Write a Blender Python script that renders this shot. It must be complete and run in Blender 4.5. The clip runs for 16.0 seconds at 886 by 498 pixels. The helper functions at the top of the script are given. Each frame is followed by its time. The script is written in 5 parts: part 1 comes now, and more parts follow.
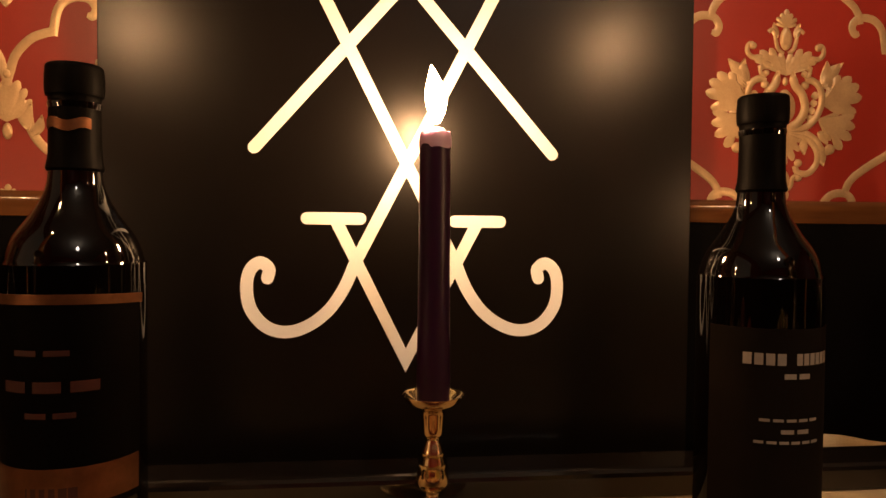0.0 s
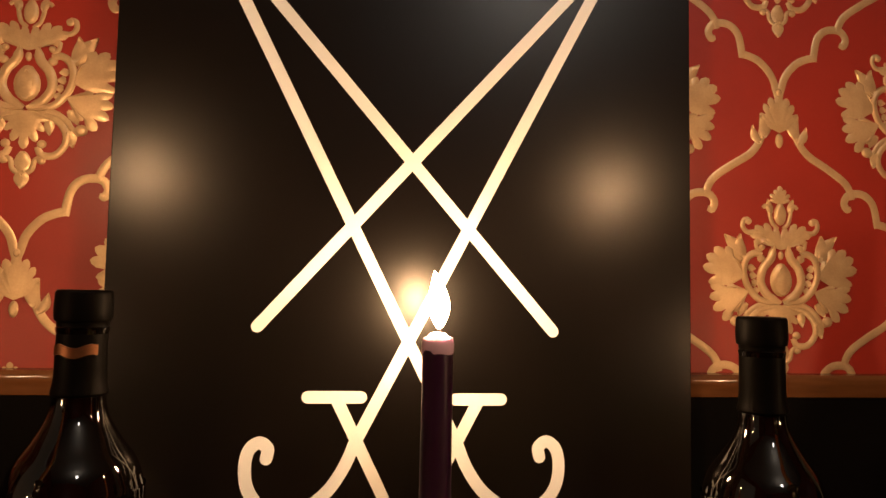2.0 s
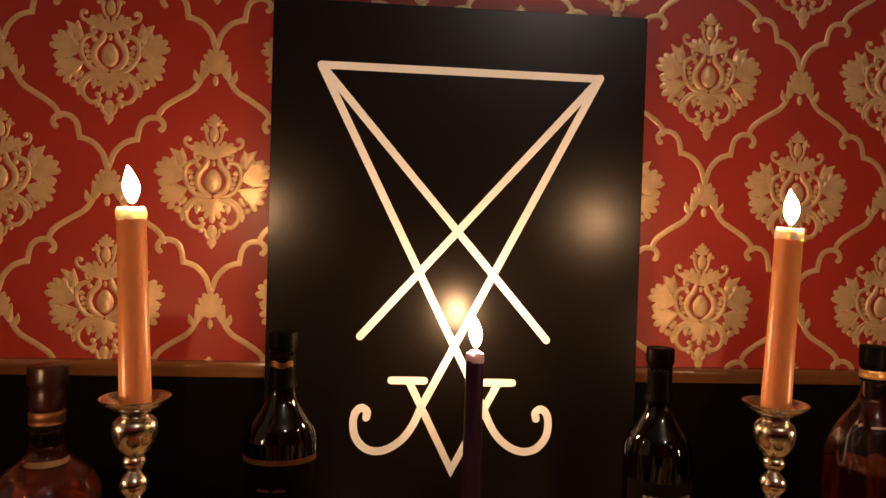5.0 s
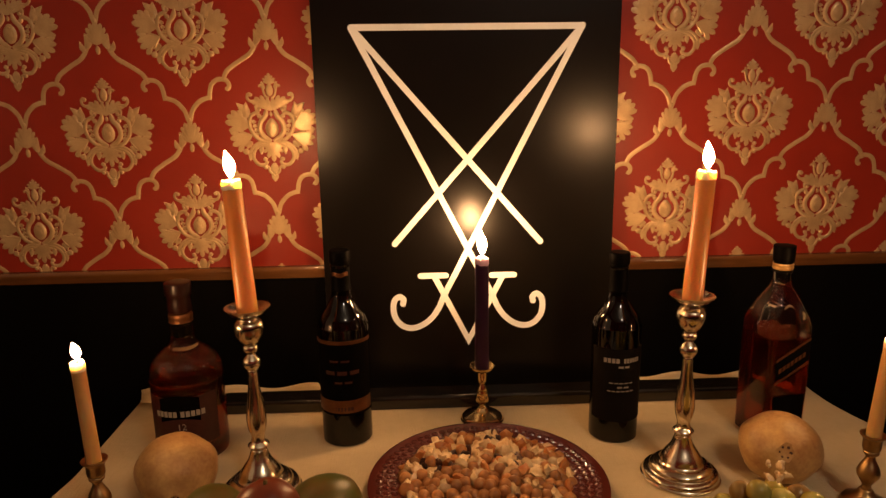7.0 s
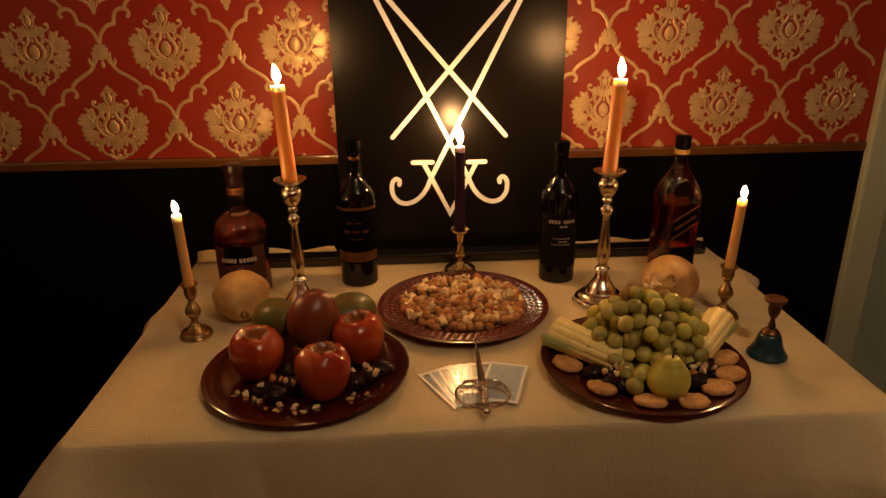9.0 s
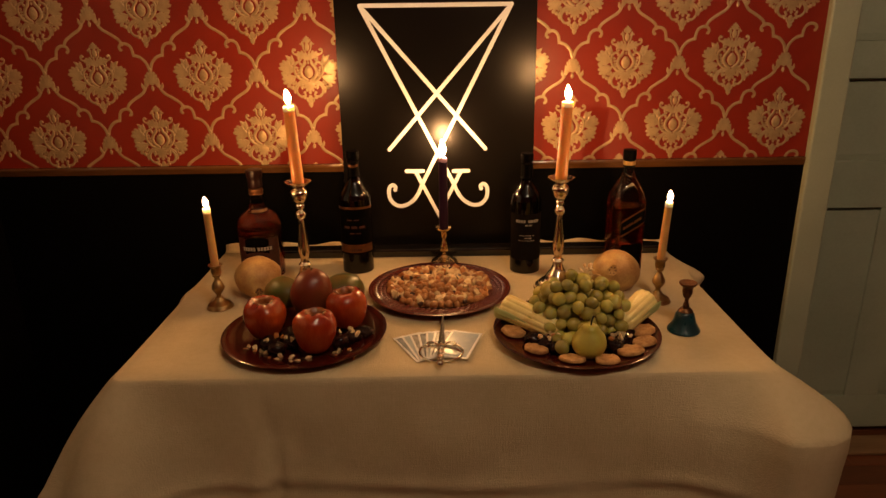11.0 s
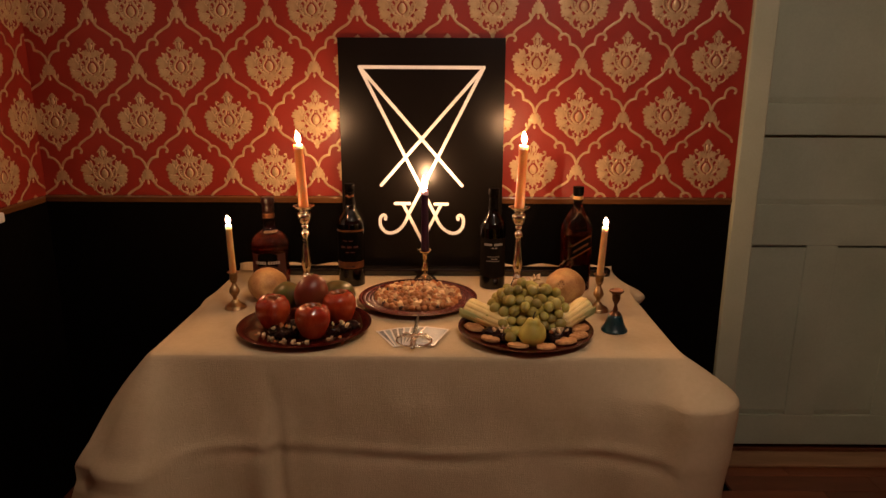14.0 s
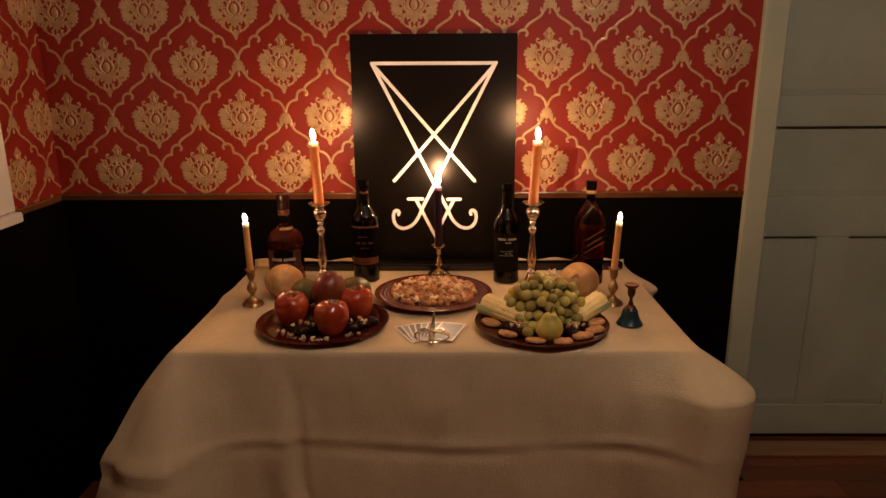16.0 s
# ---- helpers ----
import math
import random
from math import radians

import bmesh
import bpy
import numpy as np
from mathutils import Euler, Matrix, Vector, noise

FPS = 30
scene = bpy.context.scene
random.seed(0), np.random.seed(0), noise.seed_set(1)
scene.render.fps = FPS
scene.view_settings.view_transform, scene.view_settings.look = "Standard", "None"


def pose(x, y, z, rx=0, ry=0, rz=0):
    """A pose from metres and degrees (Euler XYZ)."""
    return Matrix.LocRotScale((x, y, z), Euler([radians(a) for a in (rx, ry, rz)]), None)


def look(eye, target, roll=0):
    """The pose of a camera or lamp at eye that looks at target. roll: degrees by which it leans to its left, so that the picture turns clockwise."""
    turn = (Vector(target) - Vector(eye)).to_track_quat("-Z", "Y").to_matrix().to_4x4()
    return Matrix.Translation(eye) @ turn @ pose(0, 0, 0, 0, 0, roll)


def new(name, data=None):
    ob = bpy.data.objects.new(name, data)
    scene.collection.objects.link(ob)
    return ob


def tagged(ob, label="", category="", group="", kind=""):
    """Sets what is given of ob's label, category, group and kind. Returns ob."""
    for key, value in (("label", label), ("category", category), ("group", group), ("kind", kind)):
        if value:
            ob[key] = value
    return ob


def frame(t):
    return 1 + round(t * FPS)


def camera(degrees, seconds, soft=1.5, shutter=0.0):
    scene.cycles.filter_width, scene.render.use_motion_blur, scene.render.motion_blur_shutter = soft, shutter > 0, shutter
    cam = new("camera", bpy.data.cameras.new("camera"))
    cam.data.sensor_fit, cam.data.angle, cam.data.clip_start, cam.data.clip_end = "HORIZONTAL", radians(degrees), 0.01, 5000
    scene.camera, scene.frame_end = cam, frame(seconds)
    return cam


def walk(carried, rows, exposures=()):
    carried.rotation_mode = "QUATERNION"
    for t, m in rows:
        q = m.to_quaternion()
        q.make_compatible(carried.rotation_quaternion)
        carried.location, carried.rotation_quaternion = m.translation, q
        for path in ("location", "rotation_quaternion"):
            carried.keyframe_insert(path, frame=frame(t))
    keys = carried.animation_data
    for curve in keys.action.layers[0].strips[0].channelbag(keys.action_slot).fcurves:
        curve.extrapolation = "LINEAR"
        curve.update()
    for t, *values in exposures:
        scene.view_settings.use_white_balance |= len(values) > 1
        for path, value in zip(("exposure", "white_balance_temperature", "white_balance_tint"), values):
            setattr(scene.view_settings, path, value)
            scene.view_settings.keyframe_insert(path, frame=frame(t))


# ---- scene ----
cam = camera(66.0, 16.0)
PATH = [
    (0, (-0.032, -0.592, 0.959), (0.182, 1.396, 0.897), 0.5),
    (0.5, (-0.034, -0.599, 0.974), (0.199, 1.388, 0.976), 1.1),
    (1, (-0.036, -0.603, 1.003), (0.208, 1.381, 1.056), 0.8),
    (1.5, (-0.035, -0.597, 1.031), (0.194, 1.388, 1.123), 1.0),
    (2, (-0.037, -0.597, 1.053), (0.18, 1.387, 1.187), 1.1),
    (2.5, (-0.04, -0.604, 1.076), (0.17, 1.375, 1.274), 1.3),
    (3, (-0.056, -0.647, 1.099), (0.182, 1.329, 1.299), 1.7),
    (3.2, (-0.066, -0.66, 1.096), (0.177, 1.316, 1.289), 1.6),
    (5.3, (-0.096, -0.974, 1.177), (0.039, 1.02, 1.102), 1.0),
    (5.5, (-0.097, -1.007, 1.191), (0.018, 0.987, 1.093), 0.1),
    (6, (-0.098, -1.078, 1.246), (-0.039, 0.912, 1.05), -0.6),
    (6.5, (-0.092, -1.126, 1.266), (-0.023, 0.835, 0.877), 0.1),
    (7, (-0.085, -1.16, 1.281), (-0.016, 0.786, 0.826), -0.9),
    (7.5, (-0.092, -1.183, 1.302), (-0.001, 0.732, 0.732), -0.5),
    (8, (-0.11, -1.27, 1.301), (-0.003, 0.648, 0.744), -2.1),
    (8.5, (-0.116, -1.417, 1.29), (0.007, 0.461, 0.615), -0.4),
    (9, (-0.103, -1.516, 1.32), (0.002, 0.354, 0.619), -0.7),
    (9.2, (-0.095, -1.532, 1.325), (0.027, 0.338, 0.625), -1.1),
    (11.3, (0.017, -1.848, 1.357), (0.006, 0.053, 0.736), -0.9),
    (11.5, (0.003, -1.889, 1.352), (0.016, 0.022, 0.762), -0.9),
    (12, (-0.019, -1.975, 1.359), (0.054, -0.05, 0.82), -0.5),
    (12.5, (0.011, -2.052, 1.347), (0.056, -0.108, 0.88), -0.8),
    (13, (0.065, -2.112, 1.345), (0.021, -0.184, 0.814), 0.8),
    (13.5, (0.085, -2.129, 1.351), (0.022, -0.197, 0.84), 0.2),
    (14, (0.081, -2.124, 1.35), (0.067, -0.184, 0.862), 0.2),
    (14.5, (0.061, -2.111, 1.356), (0.082, -0.175, 0.854), -0.2),
    (15, (0.055, -2.111, 1.363), (0.092, -0.179, 0.847), -0.1),
    (15.5, (0.054, -2.122, 1.362), (0.061, -0.191, 0.841), -0.2),
    (16, (0.048, -2.135, 1.366), (0.026, -0.202, 0.852), -0.4),
]
walk(cam, [(t, look(eye, target, roll)) for t, eye, target, roll in PATH],
     exposures=[(0.0, -0.40, 6350, 19), (3.0, -0.30, 5750, 13), (5.5, -0.33, 6200, 20), (7.0, -0.28, 7000, 20), (9.0, -0.32, 7900, 17), (11.5, 0.0, 7200, 20), (12.5, 0.05, 6500, 26), (16.0, 0.08, 6450, 27)])

# ---- light and exposure ----
FLAME, LAMP = 690.0, 104.0
world = bpy.data.worlds.new("night")
scene.world = world
world.use_nodes = True
world.node_tree.nodes["Background"].inputs[0].default_value = (0.012, 0.014, 0.02, 1)
world.node_tree.nodes["Background"].inputs[1].default_value = 0.05


# ---- materials ----
def M(name, c1, c2=None, rough=0.5, metal=0.0, scale=20.0, fine=300.0, bump=0.15, depth=0.001, spec=0.5, trans=0.0,
      ior=1.45, coat=0.0, sss=0.0, sss_radius=(0.01, 0.005, 0.003), rough_var=0.1, island=0.0, each=0.0, stretch=(1, 1, 1)):
    """A procedural surface: colour c1 to c2 over coarse and fine noise, with grain and gloss variation."""
    m = bpy.data.materials.new(name)
    m.use_nodes = True
    nt = m.node_tree
    n, l = nt.nodes, nt.links
    b = n["Principled BSDF"]
    c2 = c2 or tuple(v * 0.75 for v in c1)
    tc = n.new("ShaderNodeTexCoord")
    mp = n.new("ShaderNodeMapping")
    mp.inputs["Scale"].default_value = stretch
    l.new(tc.outputs["Object"], mp.inputs["Vector"])
    coarse = n.new("ShaderNodeTexNoise")
    coarse.inputs["Scale"].default_value = scale
    coarse.inputs["Detail"].default_value = 4
    grain = n.new("ShaderNodeTexNoise")
    grain.inputs["Scale"].default_value = fine
    grain.inputs["Detail"].default_value = 3
    for t in (coarse, grain):
        l.new(mp.outputs[0], t.inputs["Vector"])
    add = n.new("ShaderNodeMath")
    add.operation = "MULTIPLY_ADD"
    add.inputs[1].default_value = 0.35
    l.new(grain.outputs["Fac"], add.inputs[0])
    l.new(coarse.outputs["Fac"], add.inputs[2])
    ramp = n.new("ShaderNodeValToRGB")
    ramp.color_ramp.elements[0].position, ramp.color_ramp.elements[1].position = 0.45, 0.92
    ramp.color_ramp.elements[0].color = (*c1, 1)
    ramp.color_ramp.elements[1].color = (*c2, 1)
    l.new(add.outputs[0], ramp.inputs[0])
    col = ramp.outputs[0]
    if island or each:
        hsv = n.new("ShaderNodeHueSaturation")
        src = n.new("ShaderNodeNewGeometry").outputs["Random Per Island"] if island else n.new("ShaderNodeObjectInfo").outputs["Random"]
        mr = n.new("ShaderNodeMapRange")
        k = island or each
        mr.inputs["To Min"].default_value, mr.inputs["To Max"].default_value = 1 - k, 1 + k
        l.new(src, mr.inputs["Value"])
        l.new(mr.outputs[0], hsv.inputs["Value"])
        l.new(col, hsv.inputs["Color"])
        col = hsv.outputs[0]
    l.new(col, b.inputs["Base Color"])
    rr = n.new("ShaderNodeMapRange")
    rr.inputs["To Min"].default_value, rr.inputs["To Max"].default_value = max(0.01, rough - rough_var * rough), rough + rough_var * rough
    l.new(coarse.outputs["Fac"], rr.inputs["Value"])
    l.new(rr.outputs[0], b.inputs["Roughness"])
    if bump:
        bp = n.new("ShaderNodeBump")
        bp.inputs["Strength"].default_value, bp.inputs["Distance"].default_value = bump, depth
        l.new(add.outputs[0], bp.inputs["Height"])
        l.new(bp.outputs[0], b.inputs["Normal"])
    b.inputs["Metallic"].default_value = metal
    b.inputs["Specular IOR Level"].default_value = spec
    b.inputs["Transmission Weight"].default_value = trans
    b.inputs["IOR"].default_value = ior
    b.inputs["Coat Weight"].default_value = coat
    b.inputs["Coat Roughness"].default_value = 0.05
    if sss:
        b.inputs["Subsurface Weight"].default_value = sss
        b.inputs["Subsurface Radius"].default_value = sss_radius
        b.inputs["Subsurface Scale"].default_value = 1.0
    return m


def glow(name, color, strength):
    m = bpy.data.materials.new(name)
    m.use_nodes = True
    n = m.node_tree.nodes
    n.remove(n["Principled BSDF"])
    e = n.new("ShaderNodeEmission")
    e.inputs[0].default_value, e.inputs[1].default_value = (*color, 1), strength
    m.node_tree.links.new(e.outputs[0], n["Material Output"].inputs[0])
    return m


def linen(name, c1, c2, period=0.0024):
    """Coarse woven cloth: two sets of threads, slubs and soft stains."""
    m = M(name, c1, c2, rough=0.9, scale=6, fine=90, bump=0.25, depth=0.001, spec=0.15)
    n, l = m.node_tree.nodes, m.node_tree.links
    tc = n.new("ShaderNodeTexCoord")
    total = None
    fine, long = 1 / period, 0.09 / period
    for k in ((long, fine, fine), (fine, long, fine), (fine, fine, long)):
        mp = n.new("ShaderNodeMapping")
        mp.inputs["Scale"].default_value = k
        w = n.new("ShaderNodeTexNoise")
        w.inputs["Scale"].default_value = 1.0
        w.inputs["Detail"].default_value = 2
        l.new(tc.outputs["Object"], mp.inputs["Vector"])
        l.new(mp.outputs[0], w.inputs["Vector"])
        if total is None:
            total = w.outputs["Fac"]
        else:
            a = n.new("ShaderNodeMath")
            l.new(total, a.inputs[0])
            l.new(w.outputs["Fac"], a.inputs[1])
            total = a.outputs[0]
    bp = n.new("ShaderNodeBump")
    bp.inputs["Strength"].default_value, bp.inputs["Distance"].default_value = 0.5, 0.0012
    l.new(total, bp.inputs["Height"])
    old = [x for x in n if x.type == "BUMP" and x is not bp][0]
    l.new(old.outputs[0], bp.inputs["Normal"])
    l.new(bp.outputs[0], n["Principled BSDF"].inputs["Normal"])
    return m


paper_red = M("red_wallpaper", (0.28, 0.023, 0.011), (0.22, 0.017, 0.008), rough=0.42, scale=9, fine=700, bump=0.2, depth=0.0004, spec=0.45)
paper_gold = M("gold_print", (0.57, 0.40, 0.215), (0.41, 0.275, 0.135), rough=0.36, metal=0.35, scale=45, fine=600, bump=0.45, depth=0.0006)
black_wood = M("black_stained_wood", (0.0022, 0.0017, 0.0014), (0.0014, 0.0011, 0.0009), rough=0.65, scale=12, fine=160, bump=0.1, spec=0.06, stretch=(1, 1, 0.15))
rail_wood = M("varnished_oak", (0.16, 0.065, 0.02), (0.08, 0.03, 0.010), rough=0.18, scale=25, fine=200, bump=0.15, coat=0.5, stretch=(0.1, 1, 1))
door_paint = M("pale_green_paint", (0.45, 0.50, 0.36), (0.36, 0.40, 0.28), rough=0.45, scale=4, fine=120, bump=0.12)
trim_paint = M("grey_green_gloss_paint", (0.40, 0.43, 0.31), (0.34, 0.37, 0.26), rough=0.4, scale=7, fine=130, bump=0.12)
white_paint = M("white_paint", (0.78, 0.77, 0.72), (0.7, 0.69, 0.63), rough=0.45, scale=6, fine=140, bump=0.1)
plaster = M("plaster", (0.6, 0.56, 0.5), (0.52, 0.48, 0.42), rough=0.9, scale=3, fine=90, bump=0.2)
floor_wood = M("red_brown_floorboard", (0.19, 0.058, 0.02), (0.10, 0.03, 0.011), rough=0.35, scale=14, fine=150, bump=0.2, coat=0.2, each=0.25, stretch=(0.12, 1, 1))
strip_wood = M("worn_oak_strip", (0.3, 0.17, 0.08), (0.2, 0.1, 0.04), rough=0.45, scale=20, fine=150, stretch=(0.15, 1, 1))
cloth = linen("natural_linen", (0.64, 0.51, 0.31), (0.54, 0.42, 0.24))
board_black = M("satin_black_board", (0.0045, 0.0034, 0.0028), (0.003, 0.0024, 0.002), rough=0.30, scale=18, fine=900, bump=0.02, depth=0.0002, spec=0.34, rough_var=0.06)
white_print = M("white_vinyl", (0.86, 0.90, 0.92), (0.82, 0.86, 0.88), rough=0.35, scale=30, fine=500, bump=0.05)
lacquer = M("black_lacquer", (0.008, 0.007, 0.006), (0.012, 0.009, 0.007), rough=0.15, scale=30, fine=200, bump=0.05, coat=0.4)
wine_glass = M("near_black_wine_glass", (0.0018, 0.0012, 0.0010), (0.0012, 0.0008, 0.0006), rough=0.05, scale=20, fine=100, bump=0.0, spec=0.5)
foil = M("dark_capsule_foil", (0.0025, 0.002, 0.0018), (0.0018, 0.0015, 0.0012), rough=0.45, metal=0.0, spec=0.03, scale=60, fine=300, bump=0.1)
copper_foil = M("copper_label_foil", (0.20, 0.085, 0.036), (0.12, 0.05, 0.02), rough=0.4, metal=0.8, scale=60, fine=300)
label_dark = M("charcoal_label", (0.010, 0.0075, 0.0058), (0.007, 0.0052, 0.004), rough=0.65, spec=0.02, scale=40, fine=400)
label_black = M("black_label", (0.0018, 0.0015, 0.0013), (0.0028, 0.002, 0.0016), rough=0.6, spec=0.02, scale=60, fine=400)
label_red = M("dark_red_label", (0.045, 0.009, 0.005), (0.03, 0.006, 0.004), rough=0.5, scale=60, fine=400)
cap_red = M("dark_red_cap", (0.018, 0.004, 0.003), (0.012, 0.003, 0.002), rough=0.3, scale=60, fine=400)
ink_pale = M("pale_label_ink", (0.3, 0.27, 0.23), rough=0.5, bump=0)
ink_gold = M("gold_label_ink", (0.55, 0.33, 0.12), rough=0.35, metal=0.6, bump=0)
clear_glass = M("clear_glass", (0.98, 0.96, 0.92), (0.98, 0.96, 0.92), rough=0.03, trans=1.0, bump=0, ior=1.5)
whisky = M("amber_whisky", (0.36, 0.032, 0.007), (0.30, 0.025, 0.006), rough=0.05, trans=0.93, bump=0, ior=1.35, scale=10)
pewter = M("warm_silver_plate", (0.78, 0.69, 0.54), (0.62, 0.53, 0.39), rough=0.2, metal=1.0, scale=60, fine=600, bump=0.08, stretch=(1, 1, 0.15))
brass = M("aged_brass", (0.50, 0.33, 0.15), (0.36, 0.23, 0.10), rough=0.33, metal=1.0, scale=60, fine=500, bump=0.08)
polished_brass = M("polished_brass", (0.78, 0.60, 0.34), (0.64, 0.46, 0.23), rough=0.15, metal=1.0, scale=60, fine=500, bump=0.05)
wax_orange = M("orange_wax", (0.78, 0.33, 0.10), (0.72, 0.28, 0.08), rough=0.32, scale=20, fine=120, bump=0.06, sss=0.7, sss_radius=(0.02, 0.009, 0.003))
wax_cream = M("ochre_wax", (0.66, 0.39, 0.15), (0.58, 0.32, 0.11), rough=0.38, scale=20, fine=120, bump=0.06, sss=0.6, sss_radius=(0.018, 0.008, 0.003))
wax_purple = M("deep_purple_wax", (0.022, 0.003, 0.02), (0.016, 0.002, 0.015), rough=0.35, scale=20, fine=120, bump=0.05, sss=0.4, sss_radius=(0.01, 0.002, 0.006))
# melted rims: paler wax, with the flame's glow also put into the colour
wax_rim_glow = M("melted_wax_with_glow", (0.93, 0.84, 0.72), (0.9, 0.78, 0.64), rough=0.25, scale=30, fine=160, bump=0.05, sss=0.6, sss_radius=(0.014, 0.010, 0.006))
wax_rim_glow_purple = M("melted_lilac_wax_with_glow", (0.50, 0.36, 0.44), (0.42, 0.28, 0.37), rough=0.3, scale=30, fine=160, bump=0.05, sss=0.3, sss_radius=(0.006, 0.004, 0.006))
wick_black = M("burnt_wick", (0.02, 0.015, 0.012), rough=0.9)
flame_mat = glow("flame", (1.0, 0.555, 0.23), FLAME * 1.2)
plate_red = M("dark_red_glass_plate", (0.05, 0.005, 0.003), (0.03, 0.003, 0.002), rough=0.14, scale=12, fine=120, bump=0.03, coat=0.15)
plate_pressed = M("pressed_red_glass", (0.115, 0.022, 0.014), (0.085, 0.015, 0.010), rough=0.2, scale=12, fine=120, bump=0.03, coat=0.2)


# ---- mesh tools ----
def finish(me, smooth=True, angle=0.7):
    if smooth:
        bm = bmesh.new()
        bm.from_mesh(me)
        for f in bm.faces:
            f.smooth = True
        for e in bm.edges:
            if len(e.link_faces) == 2 and e.calc_face_angle(0) > angle:
                e.smooth = False
        bm.to_mesh(me)
        bm.free()
    return me


def mesh_of(name, bm, mat, smooth=True, angle=0.7):
    bmesh.ops.recalc_face_normals(bm, faces=bm.faces[:])
    mark = bm.faces.layers.int.get("flat")
    if mark:
        smooth = False
        bm.faces.layers.int.remove(mark)
    me = bpy.data.meshes.new(name)
    bm.to_mesh(me)
    bm.free()
    me.materials.append(mat)
    return finish(me, smooth, angle)


def part(name, bm, mat, parent=None, label="", at=None, smooth=True, angle=0.7):
    """One mesh object, from a bmesh or from mesh data that is shared, under its thing."""
    me = bm if isinstance(bm, bpy.types.Mesh) else mesh_of(name, bm, mat, smooth, angle)
    ob = new(name, me)
    if parent:
        ob.parent = parent
    if at is not None:
        ob.matrix_basis = at
    if label:
        ob["label"] = label
    return ob


def thing(name, label, category, at=None, group="", kind=""):
    ob = new(name)
    ob.empty_display_size = 0.02
    if at is not None:
        ob.matrix_basis = at
    return tagged(ob, label, category, group, kind)


def box(x0, x1, y0, y1, z0, z1, bevel=0.0, bm=None, seg=2):
    own = bm is None
    bm = bm or bmesh.new()
    got = bmesh.ops.create_cube(bm, size=1, matrix=Matrix.Translation(((x0 + x1) / 2, (y0 + y1) / 2, (z0 + z1) / 2)) @ Matrix.Diagonal((x1 - x0, y1 - y0, z1 - z0, 1)))
    if bevel and own:
        bmesh.ops.bevel(bm, geom=bm.edges[:], offset=bevel, segments=seg, affect="EDGES", profile=0.5)
    if not bm.faces.layers.int.get("flat"):
        bm.faces.layers.int.new("flat")
    return bm


def lathe(profile, seg=40, bm=None, lid=True):
    """A turned shape from (radius, height) pairs, closed at both ends where the radius is not nought, unless lid is off."""
    bm = bm or bmesh.new()
    rings = []
    for r, z in profile:
        if r < 1e-5:
            rings.append([bm.verts.new((0, 0, z))])
        else:
            rings.append([bm.verts.new((r * math.cos(2 * math.pi * i / seg), r * math.sin(2 * math.pi * i / seg), z)) for i in range(seg)])
    for a, b in zip(rings, rings[1:]):
        for i in range(seg):
            j = (i + 1) % seg
            if len(a) == 1 and len(b) == 1:
                continue
            if len(a) == 1:
                bm.faces.new((a[0], b[j], b[i]))
            elif len(b) == 1:
                bm.faces.new((a[i], a[j], b[0]))
            else:
                bm.faces.new((a[i], a[j], b[j], b[i]))
    for r in (rings[0], rings[-1]):
        if len(r) > 1 and lid:
            bm.faces.new(r)
    return bm


def spline(points, n=6):
    """Points of a smooth line through the given ones."""
    p = [Vector(q) for q in points]
    p = [2 * p[0] - p[1]] + p + [2 * p[-1] - p[-2]]
    out = []
    for i in range(1, len(p) - 2):
        for k in range(n):
            t = k / n
            out.append(0.5 * (2 * p[i] + (p[i + 1] - p[i - 1]) * t + (2 * p[i - 1] - 5 * p[i] + 4 * p[i + 1] - p[i + 2]) * t * t
                              + (3 * p[i] - p[i - 1] - 3 * p[i + 1] + p[i + 2]) * t ** 3))
    return out + [p[-2]]


def turned(profile, n=4, seg=36):
    """A turned shape with a smoothly curved profile."""
    return lathe([(max(0, q.x), q.y) for q in spline([(r, z) for r, z in profile], n)], seg)


def tube(points, radius, seg=8, bm=None, taper=None):
    bm = bm or bmesh.new()
    pts = [Vector(p) for p in points]
    rings, up = [], Vector((0.13, 0.31, 0.94))
    for i, p in enumerate(pts):
        d = (pts[min(i + 1, len(pts) - 1)] - pts[max(i - 1, 0)]).normalized()
        a = d.cross(up).normalized()
        b = d.cross(a)
        r = radius * (taper(i / (len(pts) - 1)) if taper else 1)
        rings.append([bm.verts.new(p + r * (math.cos(2 * math.pi * k / seg) * a + math.sin(2 * math.pi * k / seg) * b)) for k in range(seg)])
    for a, b in zip(rings, rings[1:]):
        for k in range(seg):
            bm.faces.new((a[k], a[(k + 1) % seg], b[(k + 1) % seg], b[k]))
    bm.faces.new(rings[0])
    bm.faces.new(rings[-1])
    return bm


def lump(radius, sub=2, rough=0.1, freq=3.0, scale=(1, 1, 1), seed=0):
    bm = bmesh.new()
    bmesh.ops.create_icosphere(bm, subdivisions=sub, radius=1)
    for v in bm.verts:
        k = 1 + rough * noise.noise(v.co * freq + Vector((seed * 7.3, seed * 3.1, seed)))
        v.co = Vector((v.co.x * scale[0], v.co.y * scale[1], v.co.z * scale[2])) * radius * k
    return bm


